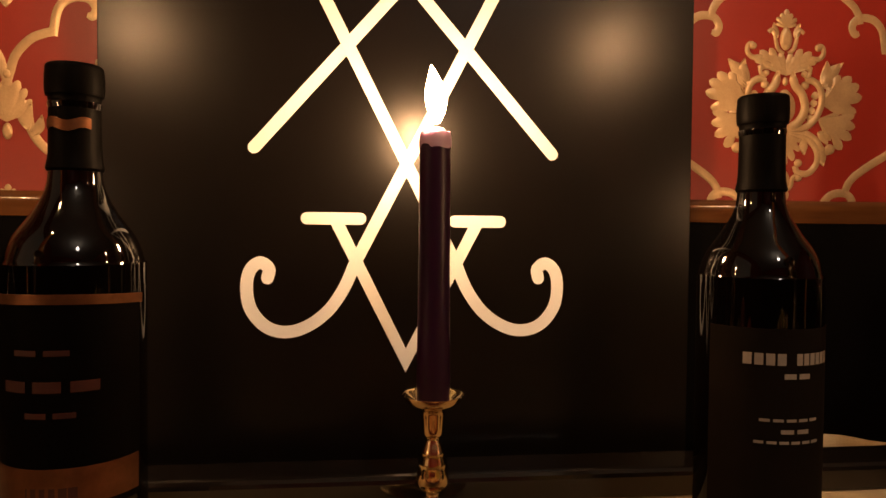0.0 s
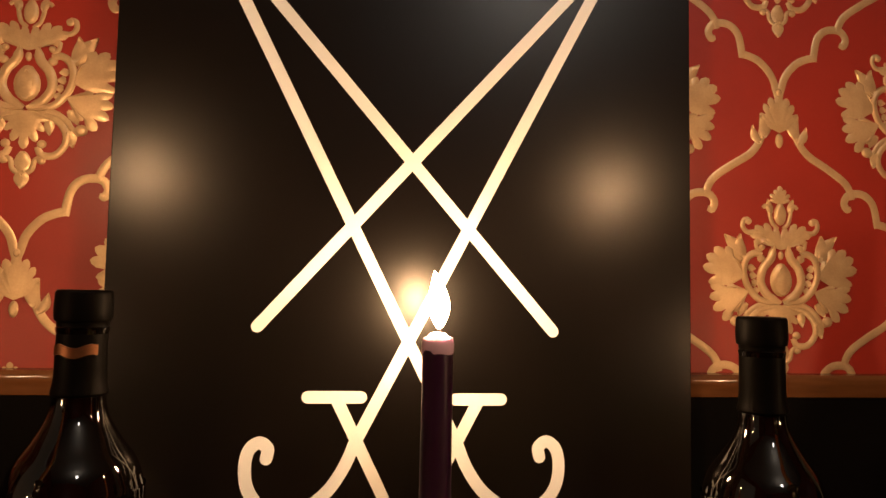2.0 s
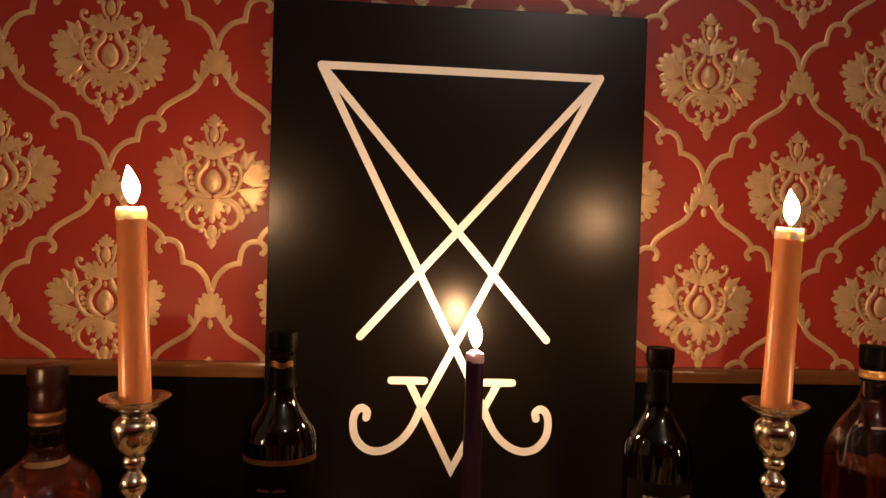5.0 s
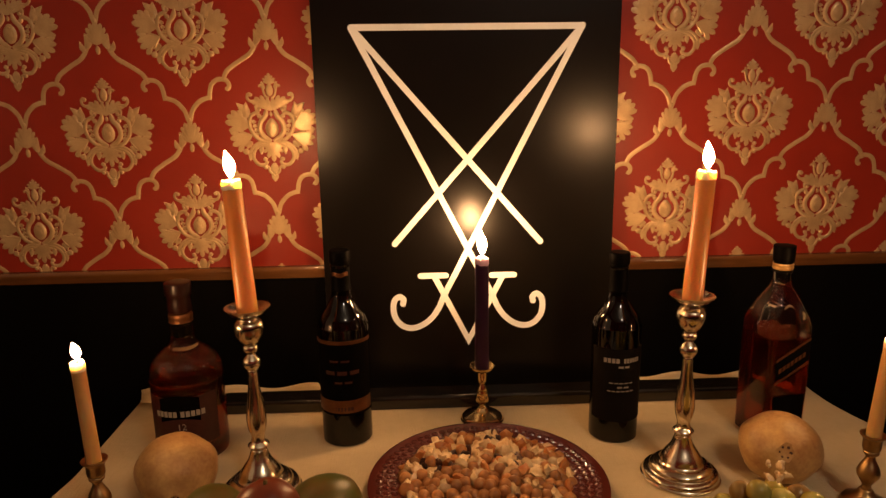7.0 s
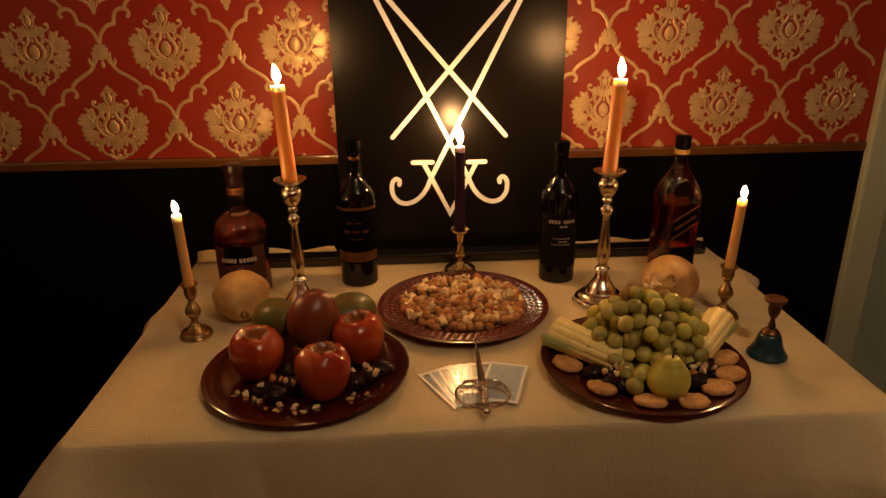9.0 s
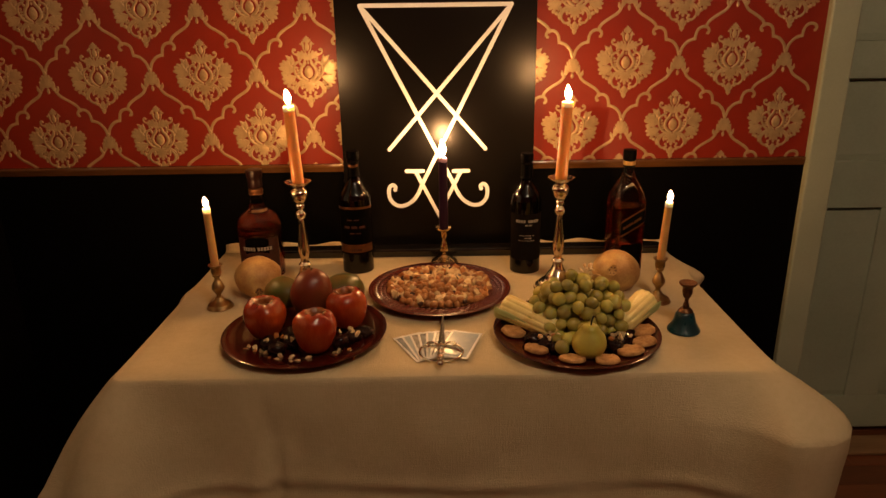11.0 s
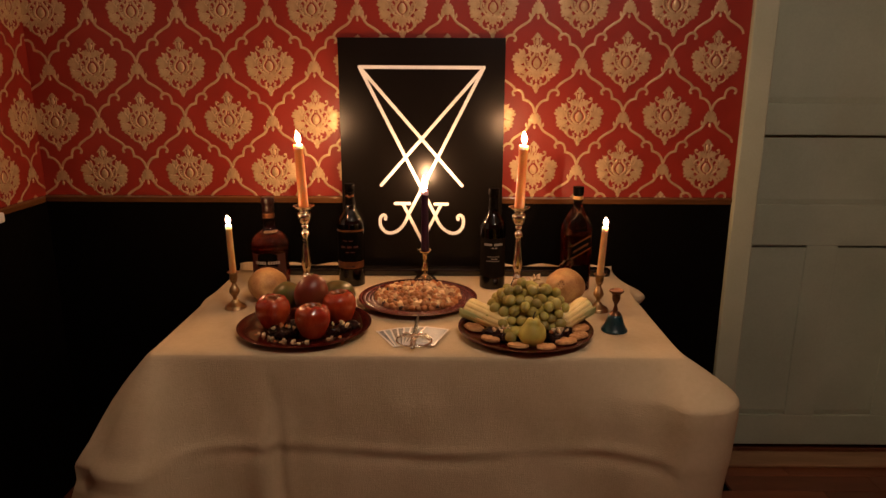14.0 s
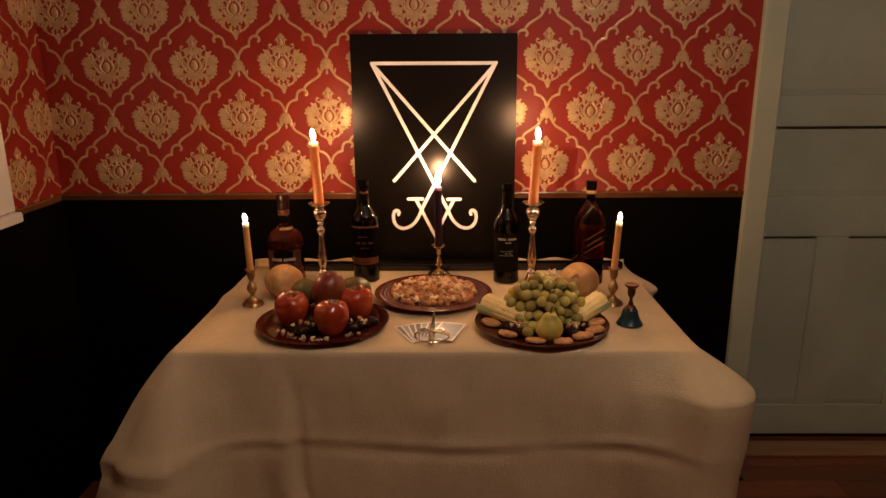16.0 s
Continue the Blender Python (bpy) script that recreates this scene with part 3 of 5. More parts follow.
def cloth_sheet():
    """Cloth with a flat top and a hanging skirt on three sides; stiff corners stand out."""
    bm = bmesh.new()
    pts = []
    cr = 0.02
    n_side, n_front = 36, 130

    def arc(cx, cy, a0, a1, n=10):
        return [(cx + cr * math.cos(math.radians(a0 + (a1 - a0) * i / n)), cy + cr * math.sin(math.radians(a0 + (a1 - a0) * i / n))) for i in range(n + 1)]

    for i in range(n_side):
        pts.append((TX0, TY1 + (TY0 + cr - TY1) * i / n_side))
    pts += arc(TX0 + cr, TY0 + cr, 180, 270)
    for i in range(1, n_front):
        pts.append((TX0 + cr + (TX1 - TX0 - 2 * cr) * i / n_front, TY0))
    pts += arc(TX1 - cr, TY0 + cr, 270, 360)
    for i in range(1, n_side + 1):
        pts.append((TX1, TY0 + cr + (TY1 - TY0 - cr) * i / n_side))
    ps = [Vector(p) for p in pts]
    nor = []
    for i in range(len(ps)):
        d = (ps[min(i + 1, len(ps) - 1)] - ps[max(i - 1, 0)]).normalized()
        nor.append(Vector((d.y, -d.x)) * 1.0)
    nor = [(-q if q.dot(p - Vector((0, -0.36))) < 0 else q) for p, q in zip(ps, nor)]
    depths = [0.0, 0.002, 0.006, 0.012] + [0.012 + 0.588 * (k / 84) for k in range(1, 85)]
    rows = []
    for k, d in enumerate(depths):
        row = []
        for i, p in enumerate(ps):
            corner = math.exp(-math.hypot(p.x - TX1 + 0.008, p.y - TY0 - 0.008) / 0.062), math.exp(-math.hypot(p.x - TX0 - 0.008, p.y - TY0 - 0.008) / 0.075)
            grow = 1 - math.exp(-d / 0.10)
            back = math.exp(-((p.x - TX1) ** 2 + (p.y + 0.17) ** 2) / 0.05 ** 2) + 0.45 * math.exp(-((p.x - TX0) ** 2 + (p.y + 0.31) ** 2) / 0.03 ** 2)
            o = 0.004 * (1 - math.exp(-d / 0.004))
            o += corner[0] * (0.128 * min(1, d / 0.088) - 0.08 * max(0, d - 0.12)) + corner[1] * (0.185 * min(1, d / 0.235) + 0.42 * max(0, d - 0.27))
            o += 0.05 * back * math.exp(-((d - 0.035) / 0.03) ** 2) + 0.01 * back * min(1, d / 0.02)
            o += min(1, d / 0.12) * (0.006 + 0.010 * noise.noise(Vector((p.x * 4.2, p.y * 5, d * 3))) + 0.004 * noise.noise(Vector((p.x * 17, p.y * 17, d * 9 + 4))))
            # packing creases: one level, one upright
            zc = 0.222 + 0.012 * math.sin(p.x * 7 + 1.0)
            amp = 0.0038 * (0.75 + 0.9 * noise.noise(Vector((p.x * 6 + 3, p.y * 6, 7))))
            amp *= 1 - 0.85 * max(corner)
            o += amp * math.exp(-((d - zc) / 0.014) ** 2) - amp * math.exp(-((d - zc - 0.024) / 0.016) ** 2)
            if p.y < TY0 + 0.01:
                xc = -0.37 + 0.14 * d + 0.012 * math.sin(d * 14)
                o += min(1, (d / 0.2) ** 1.5) * (0.011 * math.exp(-((p.x - xc) / 0.034) ** 2) - 0.013 * math.exp(-((p.x - xc - 0.035) / 0.013) ** 2))
                o -= min(1, d / 0.2) * 0.20 * max(0.0, min(xc - p.x, 0.16))
                o += min(1, d / 0.15) * 0.010 * math.exp(-((p.x - 0.46 - 0.2 * d) / 0.05) ** 2)
            q = p + nor[i] * o
            lift = 0.25 * (corner[0] + corner[1]) * 0.06 * math.sin(min(1, d / 0.2) * math.pi)
            row.append(bm.verts.new((q.x, min(q.y, -0.024), TZ - (d if k else 0) + lift)))
        rows.append(row)
    for a, b in zip(rows, rows[1:]):
        for i in range(len(ps) - 1):
            bm.faces.new((a[i], a[i + 1], b[i + 1], b[i]))
    # turned-up edge along the wall
    lip = []
    n_lip = 80
    for j, (y, z) in enumerate(((TY1, 0.0), (-0.020, 0.003), (-0.0165, 0.012), (-0.0155, 0.019))):
        lip.append([bm.verts.new((TX0 + (TX1 - TX0) * i / n_lip, y if abs(TX0 + (TX1 - TX0) * i / n_lip) > 0.262 else -0.024 + 0.0005 * j, TZ + (z if abs(TX0 + (TX1 - TX0) * i / n_lip) > 0.262 else 0.0) * (1 + 0.25 * math.sin(i * 0.7)))) for i in range(n_lip + 1)])
    for a, b in zip(lip, lip[1:]):
        for i in range(n_lip):
            bm.faces.new((a[i], a[i + 1], b[i + 1], b[i]))
    # flat top, inset in rows towards the middle
    inner = rows[0]
    for k in range(1, 8):
        f = k / 8
        cx, cy = (TX0 + TX1) / 2, (TY0 + TY1) / 2
        row = []
        for v in rows[0]:
            x, y = v.co.x + (cx - v.co.x) * f, v.co.y + (cy - v.co.y) * f
            row.append(bm.verts.new((x, y, TZ - 0.0012 + 0.0012 * noise.noise(Vector((x * 9, y * 9, 1))))))
        for i in range(len(ps) - 1):
            bm.faces.new((inner[i], inner[i + 1], row[i + 1], row[i]))
        bm.faces.new((inner[-1], inner[0], row[0], row[-1]))
        inner = row
    bm.faces.new(inner)
    return bm


tablecloth = tagged(part("tablecloth", cloth_sheet(), cloth, angle=1.0), "beige woven linen tablecloth with packing creases on the table", "tablecloth")
tablecloth.modifiers.new("thickness", "SOLIDIFY").thickness = 0.0012
tablecloth.modifiers["thickness"].offset = -1

# ---- black board with white line drawing ----
sign = thing("sign_board", "satin black upright board with white line emblem against the wall", "sign board")
part("board", box(-0.25, 0.25, -0.0145, -0.0108, TZ + 0.0015, 1.464, 0.0008), board_black, sign)


def flat_line(points, width, cap=True, front=-0.0149):
    """A flat printed line of even width with round ends, a little proud of the board."""
    bm = bmesh.new()
    pts = [Vector(p) for p in points]
    left, right = [], []
    for i, p in enumerate(pts):
        d0 = (pts[i] - pts[i - 1]).normalized() if i else (pts[1] - pts[0]).normalized()
        d1 = (pts[i + 1] - pts[i]).normalized() if i < len(pts) - 1 else d0
        nn = (Vector((-d0.y, d0.x)) + Vector((-d1.y, d1.x))).normalized()
        k = width / 2 / max(0.5, nn.dot(Vector((-d0.y, d0.x))))
        left.append(p + nn * k)
        right.append(p - nn * k)

    def fan(c, a, d):
        s = math.atan2((a - c).y, (a - c).x)
        mid = math.atan2(d.y, d.x)
        turn = math.pi if math.cos(s + math.pi / 2 - mid) > 0 else -math.pi
        return [c + (width / 2) * Vector((math.cos(s + turn * j / 8), math.sin(s + turn * j / 8))) for j in range(1, 8)]

    rows = [(bm.verts.new((p.x, front, p.y)), bm.verts.new((q.x, front, q.y)), bm.verts.new((p.x, -0.0143, p.y)), bm.verts.new((q.x, -0.0143, q.y))) for p, q in zip(left, right)]
    for a, b in zip(rows, rows[1:]):
        bm.faces.new((a[0], a[1], b[1], b[0]))
        bm.faces.new((a[0], b[0], b[2], a[2]))
        bm.faces.new((a[1], a[3], b[3], b[1]))
    for c, p, q, d, row in ((pts[-1], left[-1], right[-1], pts[-1] - pts[-2], rows[-1]), (pts[0], right[0], left[0], pts[0] - pts[1], rows[0])):
        first, last = (row[0], row[1]) if c is pts[-1] else (row[1], row[0])
        bm.faces.new([first] + [bm.verts.new((v.x, front, v.y)) for v in fan(c, p, d)] + [last])
    return bm


LW = 0.0102
strokes = [
    ([(-0.1865, 1.3795), (0.1865, 1.3785)], "line"),
    ([(-0.1865, 1.3795), (0.124, 1.023)], "line"),
    ([(0.1865, 1.3785), (-0.127, 1.024)], "line"),
    ([(-0.084, 0.966), (-0.040, 0.966)], "bar"),
    ([(0.040, 0.9645), (0.079, 0.9645)], "bar"),
    ([(-0.061, 0.966), (-0.001, 0.846), (0.060, 0.9645)], "chevron"),
]
for i, (pts, nm) in enumerate(strokes):
    part(nm, flat_line(pts, LW, front=-0.01490 - 0.0001 * i), white_print, sign, smooth=False)
hook = [Vector(q) for q in ((-0.044, 0.929), (-0.053, 0.908), (-0.066, 0.889), (-0.083, 0.876), (-0.101, 0.871), (-0.118, 0.876), (-0.130, 0.891), (-0.133, 0.909), (-0.130, 0.923), (-0.122, 0.929), (-0.115, 0.924), (-0.116, 0.916))]
curve = spline(hook, 5)
for s, name in ((1, "hook_line"), (-1, "hook_line")):
    pts = [Vector((0.1865 * s, 1.379))] + [Vector((s * (q.x + (0.003 if s < 0 else 0.0)), q.y)) for q in curve]
    part(name, flat_line(pts, LW, front=-0.0156 - 0.0001 * (s > 0)), white_print, sign, smooth=False)

# low lacquered bar lying along the back of the table
bm = box(-0.515, 0.515, -0.023, 0.023, 0.0005, 0.022)
up = [e for e in bm.edges if abs(e.verts[0].co.z - e.verts[1].co.z) > 0.01]
bmesh.ops.bevel(bm, geom=up, offset=0.02, segments=6, affect="EDGES", profile=0.5)
top = [e for e in bm.edges if e.verts[0].co.z > 0.02 and e.verts[1].co.z > 0.02 and len(e.link_faces) == 2 and abs(e.link_faces[0].normal.z - e.link_faces[1].normal.z) > 0.5]
bmesh.ops.bevel(bm, geom=top, offset=0.006, segments=3, affect="EDGES", profile=0.5)
tagged(part("lacquered_bar", bm, lacquer, at=pose(0.075, -0.062, TZ)), "long black lacquered wooden bar with rounded ends lying on the cloth", "wooden bar")

# ---- candles and candlesticks ----
def flame_mesh(h, r):
    r *= 0.88
    prof = ((0, 0), (0.28, 0.03), (0.5, 0.10), (0.78, 0.22), (0.97, 0.36), (0.95, 0.50), (0.76, 0.66), (0.48, 0.80), (0.22, 0.92), (0, 1))
    bm = lathe([(k * r, z * h) for k, z in prof], 18)
    for v in bm.verts:
        v.co.x -= 0.10 * h * (v.co.z / h) ** 2.5
    return mesh_of("flame", bm, flame_mat)


def candle(name, label, wax, x, y, z0, z1, r, fh, fr, tilt=(0, 0), group=""):
    """A tapering lit candle from z0 to z1 with a melted rim, a wick and a flame."""
    c = thing(name, label, "candle", at=pose(x, y, z0, *tilt), group=group)
    h = z1 - z0
    prof = [(0, 0), (r * 1.03, 0), (r * 1.03, 0.02), (r * 0.97, h * 0.5), (r * 0.94, h - 0.012), (r * 0.97, h - 0.008), (r * 0.96, h - 0.004), (r * 0.86, h - 0.0005), (r * 0.7, h - 0.001), (r * 0.5, h - 0.004), (0, h - 0.005)]
    bm = lathe(prof, 28)
    for v in bm.verts:
        if v.co.z > h - 0.013 and v.co.xy.length > 0.3 * r:
            v.co.z += 0.0016 * noise.noise(v.co * 160)
            v.co.xy *= 1 + 0.05 * noise.noise(v.co * 120 + Vector((3, 1, 2)))
    body = part("wax", bm, wax, c)
    rim = lathe([(r * 0.955, h - 0.0105), (r * 1.0, h - 0.008), (r * 1.0, h - 0.003), (r * 0.9, h + 0.0006), (r * 0.72, h), (r * 0.55, h - 0.003), (0, h - 0.004)], 28)
    for v in rim.verts:
        v.co.z += 0.0018 * noise.noise(v.co * 170) * (v.co.z > h - 0.009)
        v.co.xy *= 1 + 0.04 * noise.noise(v.co * 130 + Vector((x * 40, 1, 2)))
    if wax is wax_purple:
        lathe([(r * 0.72, h - 0.002), (r * 0.66, h + 0.0015), (r * 0.50, h + 0.0036), (r * 0.2, h + 0.0045), (0, h + 0.0044)], 24, rim, lid=False)
    part("melted_rim", rim, wax_rim_glow_purple if wax is wax_purple else wax_rim_glow, body, "melted wax rim, paled to show the flame's glow")
    part("wick", tube([(0, 0, h - 0.007), (0.0004, 0, h), (0.0012, 0.0005, h + (0.009 if wax is wax_purple else 0.006))], 0.0011, 6), wick_black, c)
    part("flame", flame_mesh(fh, fr), None, c, at=pose(0.0008, 0, h + (0.0065 if wax is wax_purple else 0.004)))
    return c


def tall_stick(x, y):
    t = thing("candlestick", "tall silver-plated candlestick with turned stem and domed foot on the cloth", "candlestick", at=pose(x, y, TZ), group="pair of tall candlesticks")
    part("foot", turned([(0.0, 0.001), (0.050, 0.0), (0.0515, 0.004), (0.0495, 0.009), (0.043, 0.0115), (0.0415, 0.0165), (0.036, 0.0205), (0.030, 0.023), (0.026, 0.032), (0.016, 0.047), (0.0118, 0.058), (0.010, 0.063), (0.0, 0.0632)]), pewter, t)
    part("stem", turned([(0.0, 0.0632), (0.009, 0.0635), (0.0145, 0.068), (0.0095, 0.074), (0.009, 0.082), (0.0118, 0.092), (0.0132, 0.106), (0.0112, 0.128), (0.0080, 0.150), (0.0065, 0.168), (0.006, 0.176), (0.0, 0.1765)]), pewter, t)
    part("knop", turned([(0.0, 0.1765), (0.007, 0.177), (0.0115, 0.184), (0.0105, 0.191), (0.006, 0.197), (0.0055, 0.199), (0.0095, 0.204), (0.009, 0.209), (0.006, 0.212), (0.0, 0.2122)]), pewter, t)
    part("bowl", turned([(0.0, 0.2122), (0.008, 0.2128), (0.0125, 0.217), (0.0165, 0.224), (0.0186, 0.233), (0.0176, 0.241), (0.0125, 0.2465), (0.0115, 0.250), (0.0, 0.2505)]), pewter, t)
    part("drip_pan", turned([(0.0, 0.2505), (0.012, 0.251), (0.022, 0.255), (0.0285, 0.261), (0.0283, 0.2625), (0.021, 0.2575), (0.0135, 0.2545), (0.0, 0.2545)]), pewter, t)
    return t


def short_stick(x, y, turn=0):
    t = thing("candlestick", "short aged brass candlestick with round foot on the cloth", "candlestick", at=pose(x, y, TZ, 0, 0, turn), group="pair of short candlesticks")
    part("foot", turned([(0.0, 0.001), (0.027, 0.0), (0.0275, 0.004), (0.025, 0.009), (0.019, 0.012), (0.011, 0.018), (0.0075, 0.024), (0.0, 0.0242)]), brass, t)
    part("stem", turned([(0.0, 0.0242), (0.006, 0.0245), (0.0055, 0.030), (0.009, 0.036), (0.0135, 0.045), (0.012, 0.054), (0.007, 0.064), (0.0055, 0.070), (0.009, 0.074), (0.0085, 0.078), (0.0, 0.0782)]), brass, t)
    part("socket", turned([(0.0, 0.0782), (0.0085, 0.0785), (0.0108, 0.083), (0.0108, 0.094), (0.015, 0.0985), (0.0148, 0.1005), (0.0095, 0.0985), (0.0092, 0.092), (0.0, 0.0918)]), brass, t)
    return t


for x, y, tilt in ((-0.3085, -0.312, (0.5, -2.2)), (0.273, -0.312, (0.0, 2.4))):
    tall_stick(x, y)
    candle("taper_candle", "lit orange taper candle with melted rim in a silver candlestick", wax_orange, x, y, TZ + 0.2552, 1.176, 0.0128, 0.033, 0.0078, tilt, "pair of orange candles")
for x, y, tilt in ((-0.486, -0.395, (0, -1.5)), (0.481, -0.398, (0, 3.0))):
    short_stick(x, y)
    candle("taper_candle", "thin lit ochre candle in a brass candlestick", wax_cream, x, y, TZ + 0.0925, 0.976, 0.0085, 0.021, 0.0060, tilt, "pair of thin candles")

mid = thing("candlestick", "small polished brass candlestick with flared dish in front of the board", "candlestick", at=pose(0.012, -0.128, TZ))
part("foot", turned([(0.0, 0.001), (0.033, 0.0), (0.034, 0.004), (0.031, 0.008), (0.022, 0.012), (0.012, 0.017), (0.007, 0.022), (0.0, 0.0222)]), polished_brass, mid)
part("stem", turned([(0.0, 0.0222), (0.005, 0.0225), (0.0045, 0.026), (0.0095, 0.031), (0.0112, 0.037), (0.0098, 0.045), (0.0100, 0.047), (0.0082, 0.053), (0.0084, 0.055), (0.005, 0.063), (0.0045, 0.066), (0.0, 0.0662)]), polished_brass, mid)
part("dish", turned([(0.0, 0.0662), (0.0065, 0.0665), (0.0080, 0.078), (0.0092, 0.084), (0.0175, 0.0885), (0.0208, 0.0935), (0.0204, 0.0945), (0.0145, 0.0905), (0.0105, 0.0885), (0.0, 0.0885)]), polished_brass, mid)
candle("taper_candle", "lit dark purple taper candle in a small brass candlestick", wax_purple, 0.012, -0.128, TZ + 0.0887, 1.023, 0.0112, 0.040, 0.0086, (0, 0))


# ---- bottles ----
def curved_patch(r, z0, z1, a0, a1, n=20, t=0.0006, rise=None):
    """A thin label bent round an upright bottle; angles in degrees, -90 faces -y."""
    bm = bmesh.new()
    rows = []
    for i in range(n + 1):
        a = math.radians(a0 + (a1 - a0) * i / n)
        lift = rise(i / n) if rise else 0
        rows.append([bm.verts.new((rr * math.cos(a), rr * math.sin(a), z + lift)) for rr, z in ((r, z0), (r + t, z0), (r + t, z1), (r, z1))])
    for p, q in zip(rows, rows[1:]):
        for k in range(4):
            bm.faces.new((p[k], p[(k + 1) % 4], q[(k + 1) % 4], q[k]))
    bm.faces.new(rows[0])
    bm.faces.new(rows[-1])
    return bm


def bars(parent, r, rows, mat, facing=-90):
    """Rows of small unreadable lettering as short bars: (height, size, start, end, words)."""
    for z, size, a0, a1, words in rows:
        gap = (a1 - a0) * 0.12 / max(1, words)
        wdt = (a1 - a0) / words
        for k in range(words):
            part("lettering", curved_patch(r, z, z + size, facing + a0 + k * wdt + gap, facing + a0 + (k + 1) * wdt - gap, 6, 0.0003), mat, parent)


def wine_bottle(x, y, r, h, label, turn=0):
    b = thing("wine_bottle", label, "bottle", at=pose(x, y, TZ, 0, 0, turn), group="wine bottles")
    part("glass", turned([(0.0, 0.004), (r * 0.6, 0.001), (r * 0.95, 0.001), (r, 0.008), (r, 0.06), (r, h * 0.58), (r * 0.985, h * 0.615), (r * 0.86, h * 0.665), (r * 0.62, h * 0.71), (r * 0.43, h * 0.755), (r * 0.37, h * 0.80), (r * 0.355, h * 0.9), (r * 0.355, h * 0.93), (0.0, h * 0.931)], 4, 48), wine_glass, b)
    part("capsule", turned([(0.0, h * 0.795), (r * 0.385, h * 0.795), (r * 0.372, h * 0.83), (r * 0.366, h * 0.93), (r * 0.40, h * 0.94), (r * 0.415, h * 0.955), (r * 0.41, h * 0.985), (r * 0.39, h * 0.998), (r * 0.3, h), (0.0, h * 0.999)], 4, 40), foil, b)
    return b


R1 = 0.0385
b1 = wine_bottle(-0.2045, -0.168, R1, 0.302, "dark wine bottle with black label and copper bands on the cloth")
lb1 = part("label", curved_patch(R1, 0.052, 0.168, -168, -12), label_black, b1, "black paper label")
part("band", curved_patch(R1 + 0.0004, 0.164, 0.1695, -172, -8, rise=lambda t: 0.0018 * math.sin(math.pi * t)), copper_foil, b1, "copper foil band")
part("band", curved_patch(R1 + 0.0004, 0.056, 0.0765, -165, -15), copper_foil, b1, "copper foil band")
part("capsule_ring", curved_patch(R1 * 0.375, 0.2635, 0.2695, -140, -35, 16, 0.0008, rise=lambda t: 0.0012 * math.sin(9 * t)), copper_foil, b1, "worn gold capsule band")
bars(lb1, R1 + 0.0007, [(0.138, 0.003, -30, 20, 2), (0.118, 0.006, -42, 42, 3), (0.104, 0.003, -20, 24, 2), (0.06, 0.006, -24, 28, 1)], label_red)

R2 = 0.037
b2 = wine_bottle(0.2125, -0.186, R2, 0.293, "dark wine bottle with charcoal label and pale lettering on the cloth")
lb2 = part("label", curved_patch(R2, 0.036, 0.152, -166, -22), label_dark, b2, "charcoal paper label")
bars(lb2, R2 + 0.0007, [(0.131, 0.0068, -44, -6, 4), (0.131, 0.0068, 2, 44, 6), (0.123, 0.003, -10, 18, 2)], ink_pale)
bars(lb2, R2 + 0.0007, [(0.098, 0.0016, -30, 28, 5), (0.091, 0.0024, -12, 18, 2), (0.085, 0.0016, -34, 30, 6)], ink_pale)

# stout round-shouldered whisky bottle
cw = thing("whisky_bottle", "round-shouldered amber whisky bottle with dark label on the cloth", "bottle", at=pose(-0.437, -0.195, TZ, 0, 0, 4))
part("glass", turned([(0.0, 0.004), (0.04, 0.001), (0.050, 0.003), (0.0525, 0.010), (0.0525, 0.06), (0.0522, 0.122), (0.0495, 0.142), (0.0415, 0.156), (0.027, 0.167), (0.0180, 0.178), (0.0152, 0.205), (0.0152, 0.213), (0.0, 0.2135)], 4, 44), clear_glass, cw)
part("whisky", turned([(0.0, 0.006), (0.038, 0.005), (0.0500, 0.012), (0.0504, 0.06), (0.0500, 0.112), (0.0496, 0.124), (0.0, 0.1245)], 4, 40), whisky, cw, "amber whisky")
part("neck_band", turned([(0.0, 0.2065), (0.0160, 0.2065), (0.0164, 0.210), (0.0162, 0.2195), (0.0, 0.2222)], 3, 32), copper_foil, cw, "copper neck band")
part("cap", turned([(0.0, 0.2225), (0.0158, 0.2225), (0.0160, 0.245), (0.0185, 0.2475), (0.0188, 0.262), (0.0165, 0.266), (0.0, 0.2665)], 3, 32), cap_red, cw, "dark red cap")
lcw = part("label", curved_patch(0.0528, 0.032, 0.108, -150, -30), label_red, cw, "dark red paper label", at=None)
part("label_crest", curved_patch(0.0534, 0.070, 0.106, -122, -60, rise=lambda t: 0.006 * math.sin(math.pi * t)), label_black, cw)
bars(lcw, 0.0541, [(0.079, 0.0085, -40, -4, 5), (0.079, 0.0085, 0, 38, 5), (0.046, 0.003, -22, 24, 4)], ink_pale)
txt = bpy.data.curves.new("age", "FONT")
txt.body, txt.size, txt.extrude, txt.align_x = "12", 0.014, 0.0003, "CENTER"
txt.materials.append(ink_pale)
age = new("age_numeral", txt)
age.parent, age.matrix_basis = lcw, pose(0.001, -0.0545, 0.059, 90)

# square whisky bottle
jw = thing("whisky_bottle", "square amber whisky bottle with slanted black label on the cloth", "bottle", at=pose(0.451, -0.205, TZ, 0, 0, 12) @ Matrix.Diagonal((0.87, 0.87, 1, 1)))


